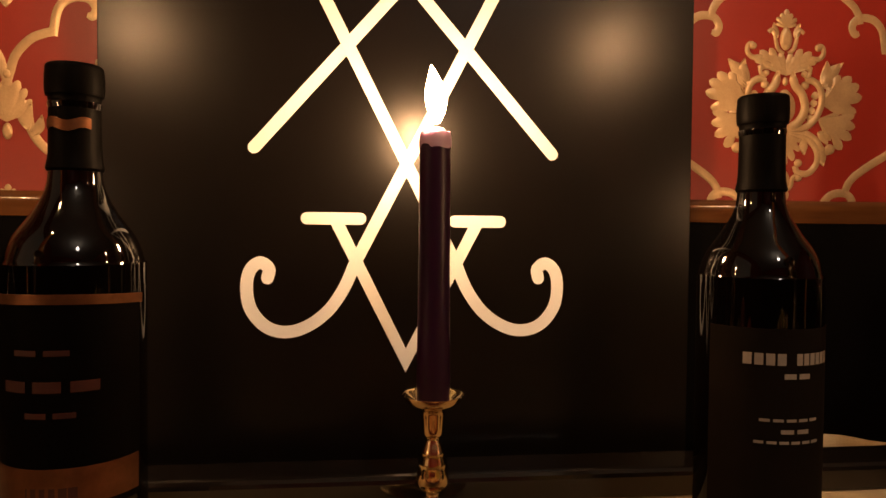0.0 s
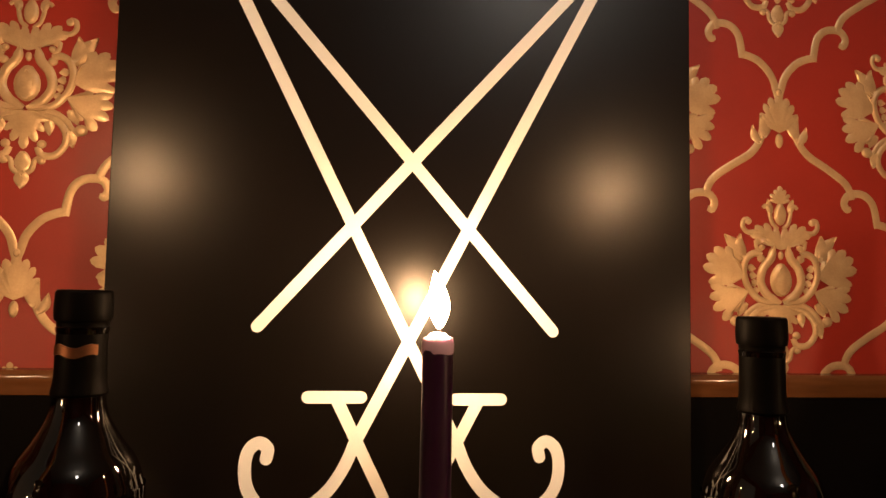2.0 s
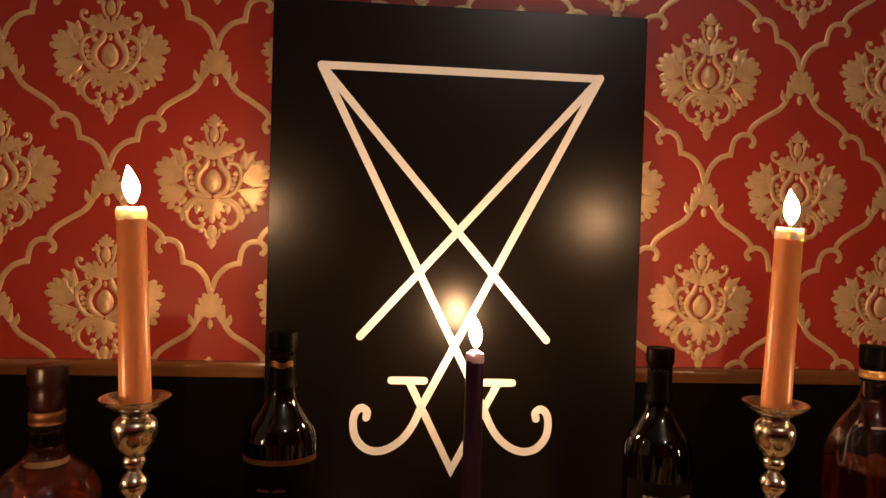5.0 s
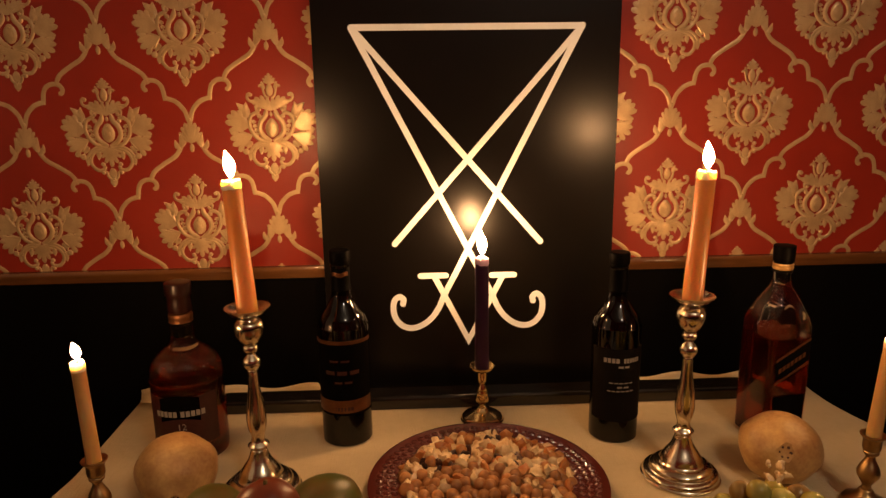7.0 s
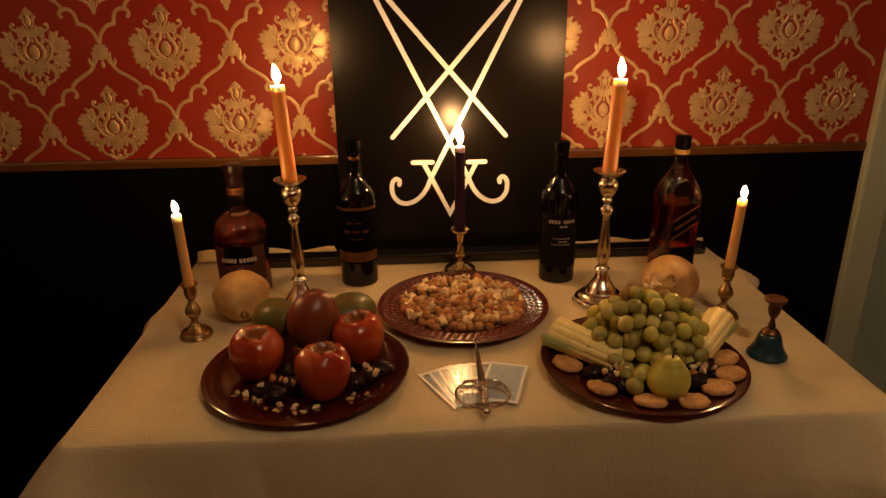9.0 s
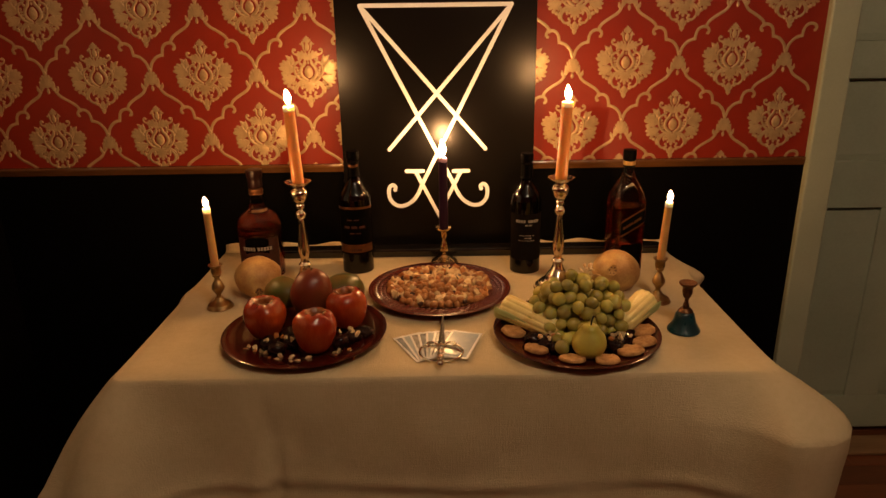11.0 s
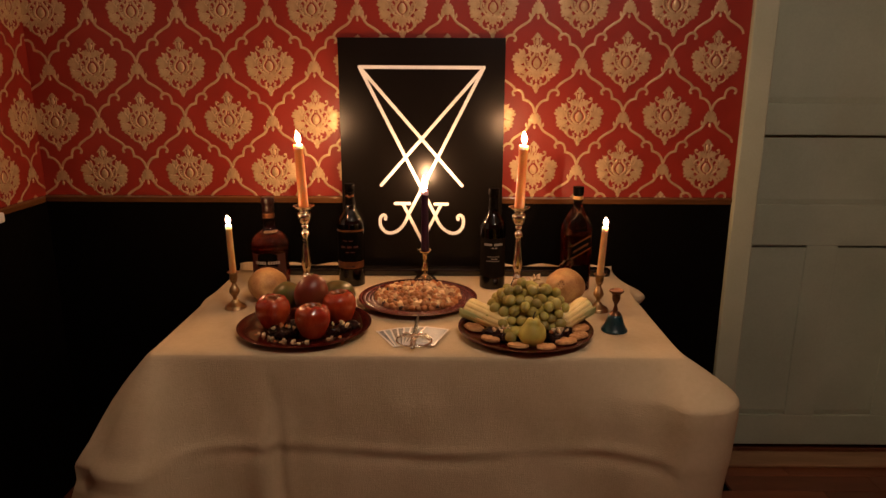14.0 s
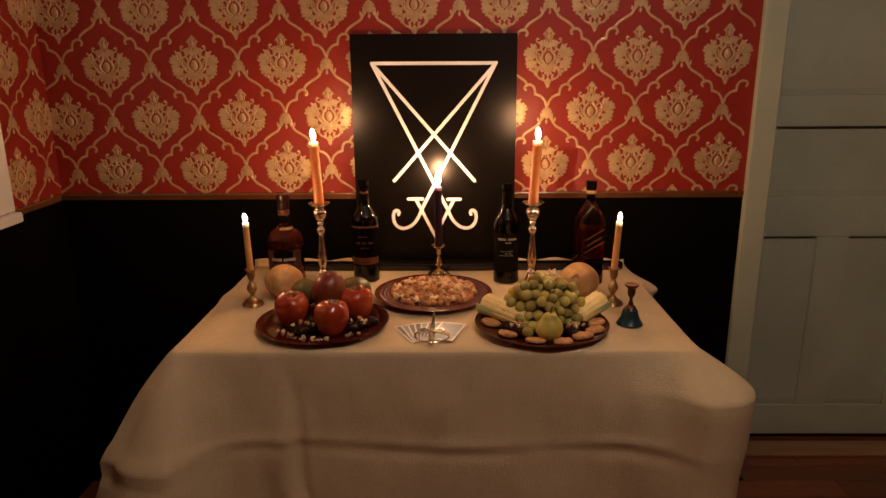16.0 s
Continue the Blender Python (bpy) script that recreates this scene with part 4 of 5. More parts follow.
def square_bottle(levels):
    bm = bmesh.new()
    rings = []
    for s, z, rr in levels:
        ring = []
        for cx, cy, a0 in ((1, 1, 0), (-1, 1, 90), (-1, -1, 180), (1, -1, 270)):
            for k in range(6):
                a = math.radians(a0 + 18 * k)
                ring.append(bm.verts.new((cx * max(0, s - rr) + rr * math.cos(a), cy * max(0, s - rr) + rr * math.sin(a), z)))
        rings.append(ring)
    for a, b in zip(rings, rings[1:]):
        for i in range(len(a)):
            j = (i + 1) % len(a)
            bm.faces.new((a[i], a[j], b[j], b[i]))
    bm.faces.new(rings[0])
    bm.faces.new(rings[-1])
    return bm


part("glass", square_bottle([(0.036, 0.001, 0.010), (0.041, 0.006, 0.011), (0.042, 0.10, 0.011), (0.0415, 0.182, 0.012), (0.0385, 0.196, 0.014), (0.028, 0.220, 0.016), (0.0175, 0.240, 0.0165), (0.0145, 0.252, 0.0143), (0.014, 0.278, 0.0139)]), clear_glass, jw)
part("whisky", square_bottle([(0.034, 0.008, 0.009), (0.0385, 0.012, 0.010), (0.0395, 0.10, 0.010), (0.0394, 0.160, 0.011), (0.0390, 0.168, 0.012)]), whisky, jw, "amber whisky")
part("cap", turned([(0.0, 0.262), (0.0152, 0.262), (0.0156, 0.266), (0.0150, 0.276), (0.0172, 0.279), (0.0176, 0.298), (0.016, 0.3015), (0.0, 0.302)], 3, 30), foil, jw, "black screw cap")
part("neck_seal", turned([(0.0, 0.266), (0.0158, 0.266), (0.0160, 0.271), (0.0158, 0.275), (0.0, 0.2752)], 2, 30), ink_gold, jw)


def slant(x0, x1, z0, z1, rise, y=-0.0428, t=0.0006):
    bm = bmesh.new()
    f = [bm.verts.new((x, y - t, z)) for x, z in ((x0, z0), (x1, z0 + rise), (x1, z1 + rise), (x0, z1))]
    b = [bm.verts.new((x, y, z)) for x, z in ((x0, z0), (x1, z0 + rise), (x1, z1 + rise), (x0, z1))]
    for i in range(4):
        bm.faces.new((f[i], f[(i + 1) % 4], b[(i + 1) % 4], b[i]))
    bm.faces.new(f)
    bm.faces.new(b)
    return bm


ljw = part("label", slant(-0.032, 0.033, 0.104, 0.134, 0.030), label_black, jw, "slanted black label", smooth=False)
part("label_edge", slant(-0.032, 0.033, 0.1345, 0.138, 0.030, -0.0432), copper_foil, ljw, smooth=False)
part("label_edge", slant(-0.032, 0.033, 0.0985, 0.102, 0.030, -0.0432), copper_foil, ljw, smooth=False)
for k in range(7):
    part("lettering", slant(-0.026 + 0.0075 * k, -0.0205 + 0.0075 * k, 0.1165 + 0.00346 * k, 0.1235 + 0.00346 * k, 0.0025, -0.0436, 0.0003), copper_foil, ljw, smooth=False)
part("label", slant(-0.030, 0.031, 0.030, 0.080, 0.0, -0.0428), label_black, jw, "lower black label", smooth=False)


# ---- plates ----
def plate(x, y, label, dimples=True):
    p = thing("plate", label, "plate", at=pose(x, y, TZ), group="dark red plates")
    prof = [(0.967 * r, z) for r, z in ((0.0, 0.004), (0.07, 0.004), (0.098, 0.004), (0.106, 0.006), (0.118, 0.0105), (0.150, 0.0155), (0.164, 0.018), (0.1675, 0.0175), (0.1675, 0.0160), (0.162, 0.0135), (0.118, 0.0065), (0.100, 0.0008), (0.06, 0.0004), (0.0, 0.0004))]
    glass = plate_pressed if dimples else plate_red
    bm = lathe(prof, 96)
    part("dish", bm, glass, p)
    if dimples:
        knob = mesh_of("facet", lathe([(0.0060, 0.0), (0.0050, 0.0012), (0.0028, 0.0022), (0, 0.0026)], 6), glass, angle=0.3)
        for ring, (rr, z) in enumerate(((0.1175, 0.0103), (0.1275, 0.0121), (0.1375, 0.0138), (0.1475, 0.0156))):
            n = int(2 * math.pi * rr / 0.0128)
            for k in range(n):
                a = 2 * math.pi * (k + 0.5 * (ring % 2)) / n
                part("facet", knob, None, p, at=pose(rr * math.cos(a), rr * math.sin(a), z))
    return p


plate(0.000, -0.336, "dark red glass plate with faceted rim holding mixed nuts")
plate(-0.267, -0.552, "dark red glass plate holding glazed fruit and chopped nuts", False)
plate(0.269, -0.569, "dark red glass plate holding grapes, maize and biscuits", False)
# ---- food ----
nut_brown = M("hazelnut_skin", (0.46, 0.20, 0.06), (0.24, 0.09, 0.028), rough=0.38, scale=120, fine=700, each=0.35)
nut_pale = M("peeled_nut", (0.84, 0.64, 0.36), (0.60, 0.38, 0.17), rough=0.38, scale=140, fine=700, each=0.25)
raisin_mat = M("raisin_skin", (0.035, 0.014, 0.010), (0.07, 0.025, 0.014), rough=0.4, scale=200, fine=600, each=0.3)
apricot_mat = M("dried_apricot", (0.5, 0.2, 0.055), (0.38, 0.13, 0.03), rough=0.45, scale=100, fine=500, each=0.2, sss=0.2)
apple_red = M("glazed_red_apple_skin", (0.27, 0.014, 0.005), (0.44, 0.07, 0.014), rough=0.2, scale=26, fine=240, bump=0.1, coat=0.3, sss=0.05, stretch=(1, 1, 0.35))
apple_flesh = M("browned_apple_flesh", (0.36, 0.12, 0.03), (0.13, 0.032, 0.010), rough=0.25, scale=70, fine=400, bump=0.4, coat=0.4)
mango_red = M("red_mango_skin", (0.19, 0.022, 0.010), (0.15, 0.045, 0.014), rough=0.36, scale=16, fine=300, bump=0.06)
mango_green = M("green_mango_skin", (0.055, 0.085, 0.010), (0.13, 0.06, 0.013), rough=0.4, scale=18, fine=300, bump=0.06)
pom_skin = M("yellow_pomegranate_skin", (0.66, 0.42, 0.16), (0.34, 0.14, 0.045), rough=0.45, scale=22, fine=200, bump=0.5)
pom_dark = M("dry_calyx", (0.10, 0.04, 0.018), (0.06, 0.024, 0.012), rough=0.7, scale=90)
grape_skin = M("green_grape_skin", (0.34, 0.33, 0.085), (0.42, 0.32, 0.085), rough=0.24, scale=30, fine=400, bump=0.03, sss=0.65, sss_radius=(0.009, 0.008, 0.003), each=0.36)
stem_mat = M("vine_stem", (0.16, 0.13, 0.04), (0.1, 0.07, 0.02), rough=0.7, scale=90)
pear_skin = M("yellow_green_pear_skin", (0.52, 0.46, 0.09), (0.44, 0.33, 0.06), rough=0.38, scale=40, fine=420, bump=0.08, sss=0.15)
corn_mat = M("pale_yellow_maize", (0.90, 0.74, 0.32), (0.8, 0.60, 0.22), rough=0.3, scale=70, fine=400, bump=0.08, sss=0.2)
husk_mat = M("green_maize_husk", (0.36, 0.42, 0.14), (0.5, 0.5, 0.22), rough=0.55, scale=30, fine=300, bump=0.25, stretch=(1, 1, 0.1))
biscuit_mat = M("baked_biscuit", (0.62, 0.34, 0.13), (0.34, 0.145, 0.045), rough=0.7, scale=75, fine=260, bump=0.8, depth=0.003, each=0.2)
fig_mat = M("dark_dried_fruit", (0.012, 0.004, 0.003), (0.026, 0.008, 0.005), rough=0.27, spec=0.3, scale=90, fine=400, bump=0.2, depth=0.001)

PLATE_Z = TZ + 0.0045
rng = random.Random(11)


def rot(r=rng):
    return r.uniform(0, 360), r.uniform(0, 360), r.uniform(0, 360)


def chip(size, seed):
    """A small broken piece of nut with uneven faces."""
    return lump(size, 2, 0.95, 2.1, (1.0, 0.72, 0.55), seed)


hazel = [mesh_of("hazelnut", lump(0.0086, 2, 0.10, 2.0, (1, 1, 1.08), s), nut_brown) for s in range(3)]
pales = [mesh_of("nut_piece", chip(0.0120, s), nut_pale, angle=1.0) for s in range(5)]
raisins = [mesh_of("raisin", lump(0.0066, 2, 0.5, 3.5, (1.2, 0.8, 0.65), s), raisin_mat) for s in range(3)]
apricots = [mesh_of("apricot_piece", lump(0.0112, 2, 0.5, 2.0, (1.15, 0.85, 0.5), s), apricot_mat) for s in range(3)]

nuts = thing("mixed_nuts", "heap of hazelnuts, walnut pieces, raisins and dried apricots on a plate", "nuts", at=pose(0.001, -0.326, PLATE_Z))
part("nut_layer", lathe([(0.0, 0.020), (0.03, 0.0195), (0.06, 0.017), (0.085, 0.012), (0.104, 0.006), (0.114, 0.0045), (0.10, 0.0015), (0.0, 0.0006)], 48), nut_brown, nuts)
placed = []
tries = 0
while len(placed) < 298 and tries < 9000:
    tries += 1
    r, a = 0.116 * math.sqrt(rng.random()), rng.uniform(0, 2 * math.pi)
    x, y = r * math.cos(a), r * math.sin(a)
    if all((x - p) ** 2 + (y - q) ** 2 > 0.0108 ** 2 for p, q in placed):
        placed.append((x, y))
        z = 0.0215 - 0.017 * (r / 0.122) ** 2 + rng.uniform(-0.001, 0.006)
        back = y > -0.035 + 0.06 * rng.random()
        pick = rng.random()
        if back:
            nm, pool = ("nut_piece", pales) if pick < 0.42 else ("apricot_piece", apricots) if pick < 0.62 else ("raisin", raisins) if pick < 0.80 else ("hazelnut", hazel)
        else:
            nm, pool = ("hazelnut", hazel) if pick < 0.74 else ("nut_piece", pales) if pick < 0.90 else ("apricot_piece", apricots) if pick < 0.95 else ("raisin", raisins)
        part(nm, rng.choice(pool), None, nuts, at=pose(x, y, z, *rot()))


def cored_apple(x, y, r, turn, tilt):
    a = thing("apple", "glossy red cored apple with browned hollow top on a plate", "apple", at=pose(x, y, PLATE_Z + 0.004, tilt, 0, turn), group="three cored apples")
    h = 2 * r * 0.94
    bm = turned([(0.0, 0.006), (0.35 * r, 0.0), (0.62 * r, 0.08 * h), (0.84 * r, 0.30 * h), (0.98 * r, 0.56 * h), (0.95 * r, 0.78 * h), (0.74 * r, 0.94 * h), (0.50 * r, 0.985 * h), (0.42 * r, 0.96 * h), (0.39 * r, 0.88 * h), (0.36 * r, 0.66 * h), (0.0, 0.60 * h)], 5, 40)
    for v in bm.verts:
        an = math.atan2(v.co.y, v.co.x)
        k = 1 + 0.025 * math.cos(5 * an + turn) + 0.02 * noise.noise(v.co * 30)
        v.co.x *= k
        v.co.y *= k
        if v.co.z > 0.9 * h:
            v.co.z += 0.10 * r * noise.noise(Vector((3 * math.cos(an), 3 * math.sin(an), turn)))
    part("skin", bm, apple_red, a)
    ring = lathe([(0.42 * r, 0.96 * h), (0.50 * r, 0.992 * h), (0.42 * r, 1.0 * h), (0.33 * r, 0.965 * h), (0.27 * r, 0.86 * h), (0.22 * r, 0.72 * h), (0.0, 0.68 * h)], 28, lid=False)
    for v in ring.verts:
        v.co.z += 0.004 * noise.noise(v.co * 90)
    part("hollow", ring, apple_flesh, a, "browned apple flesh")
    return a


for x, y, r, turn, tilt in ((-0.343, -0.560, 0.042, 20, 4), (-0.235, -0.628, 0.042, 140, 6), (-0.182, -0.523, 0.042, 250, 5)):
    cored_apple(x, y, r, turn, tilt)


def mango(name, label, category, x, y, z, r, mat, rx, rz, long=1.25):
    m = thing(name, label, category, at=pose(x, y, z, rx, 0, rz))
    bm = lump(r, 4, 0.05, 1.5, (0.95, 0.86, long), int(1000 * abs(x)))
    for v in bm.verts:
        v.co.x += 0.12 * v.co.z * (v.co.z / r) * 0.5
    part("skin", bm, mat, m)
    part("stalk", tube([(0.06 * r, 0, r * long * 0.98), (0.08 * r, 0, r * long * 1.06)], 0.0022, 7), stem_mat, m)
    return m


mango("mango", "upright red mango resting among cored apples on a plate", "mango", -0.261, -0.494, PLATE_Z + 0.062, 0.045, mango_red, 6, 20, 1.28)
mango("mango", "green mango lying behind the apples on a plate", "mango", -0.330, -0.452, PLATE_Z + 0.050, 0.040, mango_green, 82, 40, 1.2)
mango("mango", "brownish green mango lying behind the apples on a plate", "mango", -0.205, -0.442, PLATE_Z + 0.050, 0.042, mango_green, 84, -38, 1.2)
for x, y, s in ((-0.305, -0.632, 1), (-0.325, -0.612, 2), (-0.285, -0.607, 3), (-0.168, -0.590, 4), (-0.188, -0.607, 5), (-0.296, -0.567, 6), (-0.150, -0.569, 7)):
    tagged(part("prune", lump(0.017, 3, 0.22, 1.8, (1.15, 0.95, 0.75), s), fig_mat, at=pose(x, y, PLATE_Z + 0.013, 0, 0, 50 * s)), "dark shiny prune on a red plate", "prune", "prunes on the fruit plate")


def scatter(cx, cy, n, spread, label, z=PLATE_Z, seed=1):
    r = random.Random(seed)
    t = thing("chopped_nuts", label, "nuts", at=pose(cx, cy, z))
    spots = []
    while len(spots) < n:
        p = Vector((r.gauss(0, spread), r.gauss(0, spread * 0.6)))
        if all((p - q).length > 0.0085 for q in spots):
            spots.append(p)
            pool, nm = (pales, "nut_piece") if r.random() < 0.8 else (apricots, "apricot_piece")
            part(nm, r.choice(pool), None, t, at=pose(p.x, p.y, 0.0045, *rot(r)) @ Matrix.Scale(r.uniform(0.34, 0.62), 4))
    return t


scatter(-0.300, -0.610, 5, 0.022, "pale nut crumbs on dark prunes", PLATE_Z + 0.021, 5)
scatter(-0.165, -0.585, 4, 0.016, "pale nut crumbs on dark prunes", PLATE_Z + 0.021, 6)
scatter(-0.352, -0.622, 7, 0.016, "scattered pale nut pieces on a red plate", seed=2)
scatter(-0.276, -0.668, 9, 0.018, "scattered pale nut pieces on a red plate", seed=3)
scatter(-0.182, -0.642, 9, 0.013, "scattered pale nut pieces on a red plate", seed=4)


def pomegranate(x, y, r, calyx, turn, dent, label):
    p = thing("pomegranate", label, "pomegranate", at=pose(x, y, TZ + r * 0.9, 0, 0, turn), group="two pomegranates")
    bm = lump(r, 4, 0.06, 1.8, (1.06, 1.02, 0.93), int(r * 1e4))
    axis = (pose(0, 0, 0, calyx) @ Vector((0, 0, 1))).normalized()
    for v in bm.verts:
        k = v.co.normalized().dot(axis)
        if k > 0.93:
            v.co += axis * (0.10 * r * math.sin((k - 0.93) / 0.07 * math.pi * 0.75) - 0.06 * r * (k > 0.985))
        side = v.co.normalized()
        for s in (-1, 1):
            dim = (pose(0, 0, 0, calyx - 32, 0, s * 24) @ Vector((0, 0, 1))).dot(side)
            if dim > 0.962:
                v.co *= 1 - dent * min(1, (dim - 0.962) / 0.02)
    part("skin", bm, pom_skin, p)
    crown = bmesh.new()
    for k in range(6):
        a = 2 * math.pi * k / 6
        pts = [Vector((0.10 * r * math.cos(a), 0.10 * r * math.sin(a), 0.94 * r)), Vector((0.15 * r * math.cos(a), 0.15 * r * math.sin(a), 1.04 * r)), Vector((0.13 * r * math.cos(a), 0.13 * r * math.sin(a), 1.10 * r))]
        tube(pts, 0.075 * r, 6, crown, taper=lambda t: 1.0 - 0.85 * t)
    lathe([(0.0, 0.93 * r), (0.15 * r, 0.95 * r), (0.17 * r, 1.02 * r), (0.10 * r, 0.985 * r), (0.0, 0.975 * r)], 18, crown)
    bmesh.ops.transform(crown, matrix=pose(0, 0, 0, calyx), verts=crown.verts[:])
    part("calyx", crown, pom_dark, p, "dry brown calyx")
    return p


pomegranate(-0.414, -0.328, 0.0495, 112, 14, 0.0, "large yellow pomegranate with dry calyx on the cloth")
pomegranate(0.404, -0.326, 0.0505, 70, -22, 0.09,  "dented yellow-brown pomegranate with dark calyx on the cloth")

# grapes
grape_meshes = [mesh_of("grape", lump(0.0122, 3, 0.05, 1.5, (1, 1, 1.08 + 0.05 * s), s), grape_skin) for s in range(3)]
grape_brown = M("ripe_brown_grape_skin", (0.32, 0.17, 0.05), (0.24, 0.16, 0.05), rough=0.3, scale=30, fine=400, bump=0.05, sss=0.5, sss_radius=(0.008, 0.006, 0.003))
brown_mesh = mesh_of("grape", lump(0.0120, 3, 0.08, 1.8, (1, 1, 1.1), 7), grape_brown)
bunch = thing("grape_bunch", "bunch of green grapes heaped on a red plate", "grapes", at=pose(0.276, -0.550, PLATE_Z))
spots = []
rg = random.Random(21)
for tries in range(26000):
    d = Vector((rg.gauss(0, 1), rg.gauss(0, 1), abs(rg.gauss(0, 0.9)))).normalized()
    k = 1.0 if tries < 15000 else 0.72
    q = Vector((0.098 * d.x, 0.072 * d.y, 0.016 + 0.096 * d.z)) * k * rg.uniform(0.86, 1.04)
    q.z = max(q.z, 0.014)
    if tries > 24000:
        q = Vector((rg.uniform(-0.055, -0.03), rg.uniform(-0.115, -0.06), rg.uniform(0.014, 0.03)))
    if all((q - s).length > 0.0205 for s in spots):
        spots.append(q)
        part("grape", brown_mesh if rg.random() < 0.1 else rg.choice(grape_meshes), None, bunch, at=Matrix.Translation(q) @ pose(0, 0, 0, *rot(rg)) @ Matrix.Scale(rg.uniform(0.86, 1.12), 4))
part("stem", tube(spline([(-0.02, 0.01, 0.05), (0.0, 0.02, 0.08), (0.03, 0.035, 0.095)], 4), 0.003, 7), stem_mat, bunch, "brown vine stem")
scatter(0.292, -0.51, 6, 0.012, "pale walnut pieces lying on the grapes", PLATE_Z + 0.112, 8)

# maize cobs with green husk
def maize(x, y, z, rx, rz, length, r):
    c = thing("maize_cob", "pale yellow maize cob in its open green husk on a plate", "maize", at=pose(x, y, z, rx, 0, rz), group="two maize cobs")
    bm = bmesh.new()
    n_a, n_z, rows = 96, 130, 12
    rings = []
    for j in range(n_z + 1):
        t = j / n_z
        env = (1 - 0.16 * t) * (1 - max(0, (t - 0.86) / 0.14) ** 2 * 0.75) * (1 - 0.5 * max(0, (0.06 - t) / 0.06) ** 2)
        ring = []
        for i in range(n_a):
            a = 2 * math.pi * i / n_a
            b = 0.91 + 0.09 * abs(math.sin(rows * a / 2)) ** 0.5 * (0.62 + 0.38 * abs(math.sin(22 * math.pi * t + (1.57 if int(rows * a / (2 * math.pi)) % 2 else 0))) ** 0.5)
            ring.append(bm.verts.new((r * env * b * math.cos(a), r * env * b * math.sin(a), length * (t - 0.5))))
        rings.append(ring)
    for a, b in zip(rings, rings[1:]):
        for i in range(n_a):
            bm.faces.new((a[i], a[(i + 1) % n_a], b[(i + 1) % n_a], b[i]))
    bm.faces.new(rings[0])
    bm.faces.new(rings[-1])
    part("cob", bm, corn_mat, c, angle=2.5)
    for k, (a0, a1, rr) in enumerate(((205, 335, 1.02), (168, 232, 1.04), (308, 372, 1.04))):
        hb = bmesh.new()
        rows_h = []
        for j in range(15):
            t = j / 14
            row = []
            for i in range(9):
                u = i / 8
                a = math.radians(a0 + (a1 - a0) * u) 
                w = math.radians((a0 + a1) / 2)
                a = w + (a - w) * (1 - 0.8 * max(0, t - 0.55) / 0.45)
                q = r * rr * (1.02 - 0.25 * t) + 0.0007 * math.sin(u * 22)
                row.append(hb.verts.new((q * math.cos(a), q * math.sin(a), length * (t * 0.72 - 0.53))))
            rows_h.append(row)
        for p, q in zip(rows_h, rows_h[1:]):
            for i in range(8):
                hb.faces.new((p[i], p[i + 1], q[i + 1], q[i]))
        ob = part("husk", hb, husk_mat, c, "green maize husk")
        ob.modifiers.new("thickness", "SOLIDIFY").thickness = 0.0009
    return c


maize(0.182, -0.562, PLATE_Z + 0.034, 98, 50, 0.132, 0.0275)
maize(0.386, -0.545, PLATE_Z + 0.034, 98, -42, 0.118, 0.0275)

pear = thing("pear", "yellow-green pear with dark stalk leaning on the grapes", "pear", at=pose(0.274, -0.662, PLATE_Z + 0.004, 6, 0, 10) @ Matrix.Scale(0.84, 4))
bm = turned([(0.0, 0.004), (0.012, 0.0), (0.028, 0.008), (0.0375, 0.026), (0.036, 0.042), (0.0285, 0.055), (0.0215, 0.064), (0.0175, 0.072), (0.010, 0.078), (0.0, 0.0765)], 5, 36)
for v in bm.verts:
    v.co *= 1 + 0.05 * noise.noise(v.co * 26)
part("skin", bm, pear_skin, pear)
part("stalk", tube(spline([(0, 0, 0.075), (0.001, 0, 0.088), (0.004, 0.001, 0.097)], 3), 0.0016, 7), wick_black, pear, "dark stalk")

bisc = []
for s in range(3):
    bm = turned([(0.0, 0.0), (0.019, 0.0), (0.0245, 0.002), (0.0252, 0.005), (0.0235, 0.008), (0.018, 0.0092), (0.009, 0.0088), (0.0, 0.0092)], 4, 34)
    for v in bm.verts:
        v.co.xy *= 1 + 0.12 * noise.noise(Vector((v.co.x * 45, v.co.y * 45, s * 5.0))) + 0.05 * noise.noise(Vector((v.co.x * 130, v.co.y * 130, s * 5.0)))
        v.co.z += (0.0024 * noise.noise(v.co * 95 + Vector((s, 0, 0))) + 0.0014 * noise.noise(v.co * 260)) * (v.co.z > 0.004)
    bisc.append(mesh_of("biscuit", bm, biscuit_mat))
for k, (x, y) in enumerate(((0.145, -0.577), (0.180, -0.652), (0.240, -0.692), (0.302, -0.697), (0.352, -0.665), (0.388, -0.628), (0.398, -0.580))):
    dx, dy = x - 0.269, y + 0.569
    a = math.degrees(math.atan2(dy, dx))
    ob = part("biscuit", bisc[k % 3], None, at=Matrix.Translation((x, y, PLATE_Z + 0.0085)) @ pose(0, 0, 0, 0, 0, a) @ pose(0, 0, 0, 0, -9 - 2 * (k % 3), 0) @ pose(0, 0, 0, 0, 0, 77 * k) @ Matrix.Scale((0.96, 0.9, 0.94, 0.9)[k % 4], 4))
    tagged(ob, "round golden-brown biscuit on the rim of a red plate", "biscuit", "biscuits round the plate")
for k, (x, y) in enumerate(((0.183, -0.606), (0.203, -0.628), (0.222, -0.644), (0.328, -0.641), (0.350, -0.614), (0.362, -0.588), (0.212, -0.606), (0.333, -0.614))):
    tagged(part("dried_fig", lump(0.0175, 3, 0.3, 2.2, (1.1, 0.95, 0.7), k + 9), fig_mat, at=pose(x, y, PLATE_Z + 0.012, 0, 0, 40 * k)), "dark shiny dried fig on a red plate", "dried fig", "dried figs on the plate")
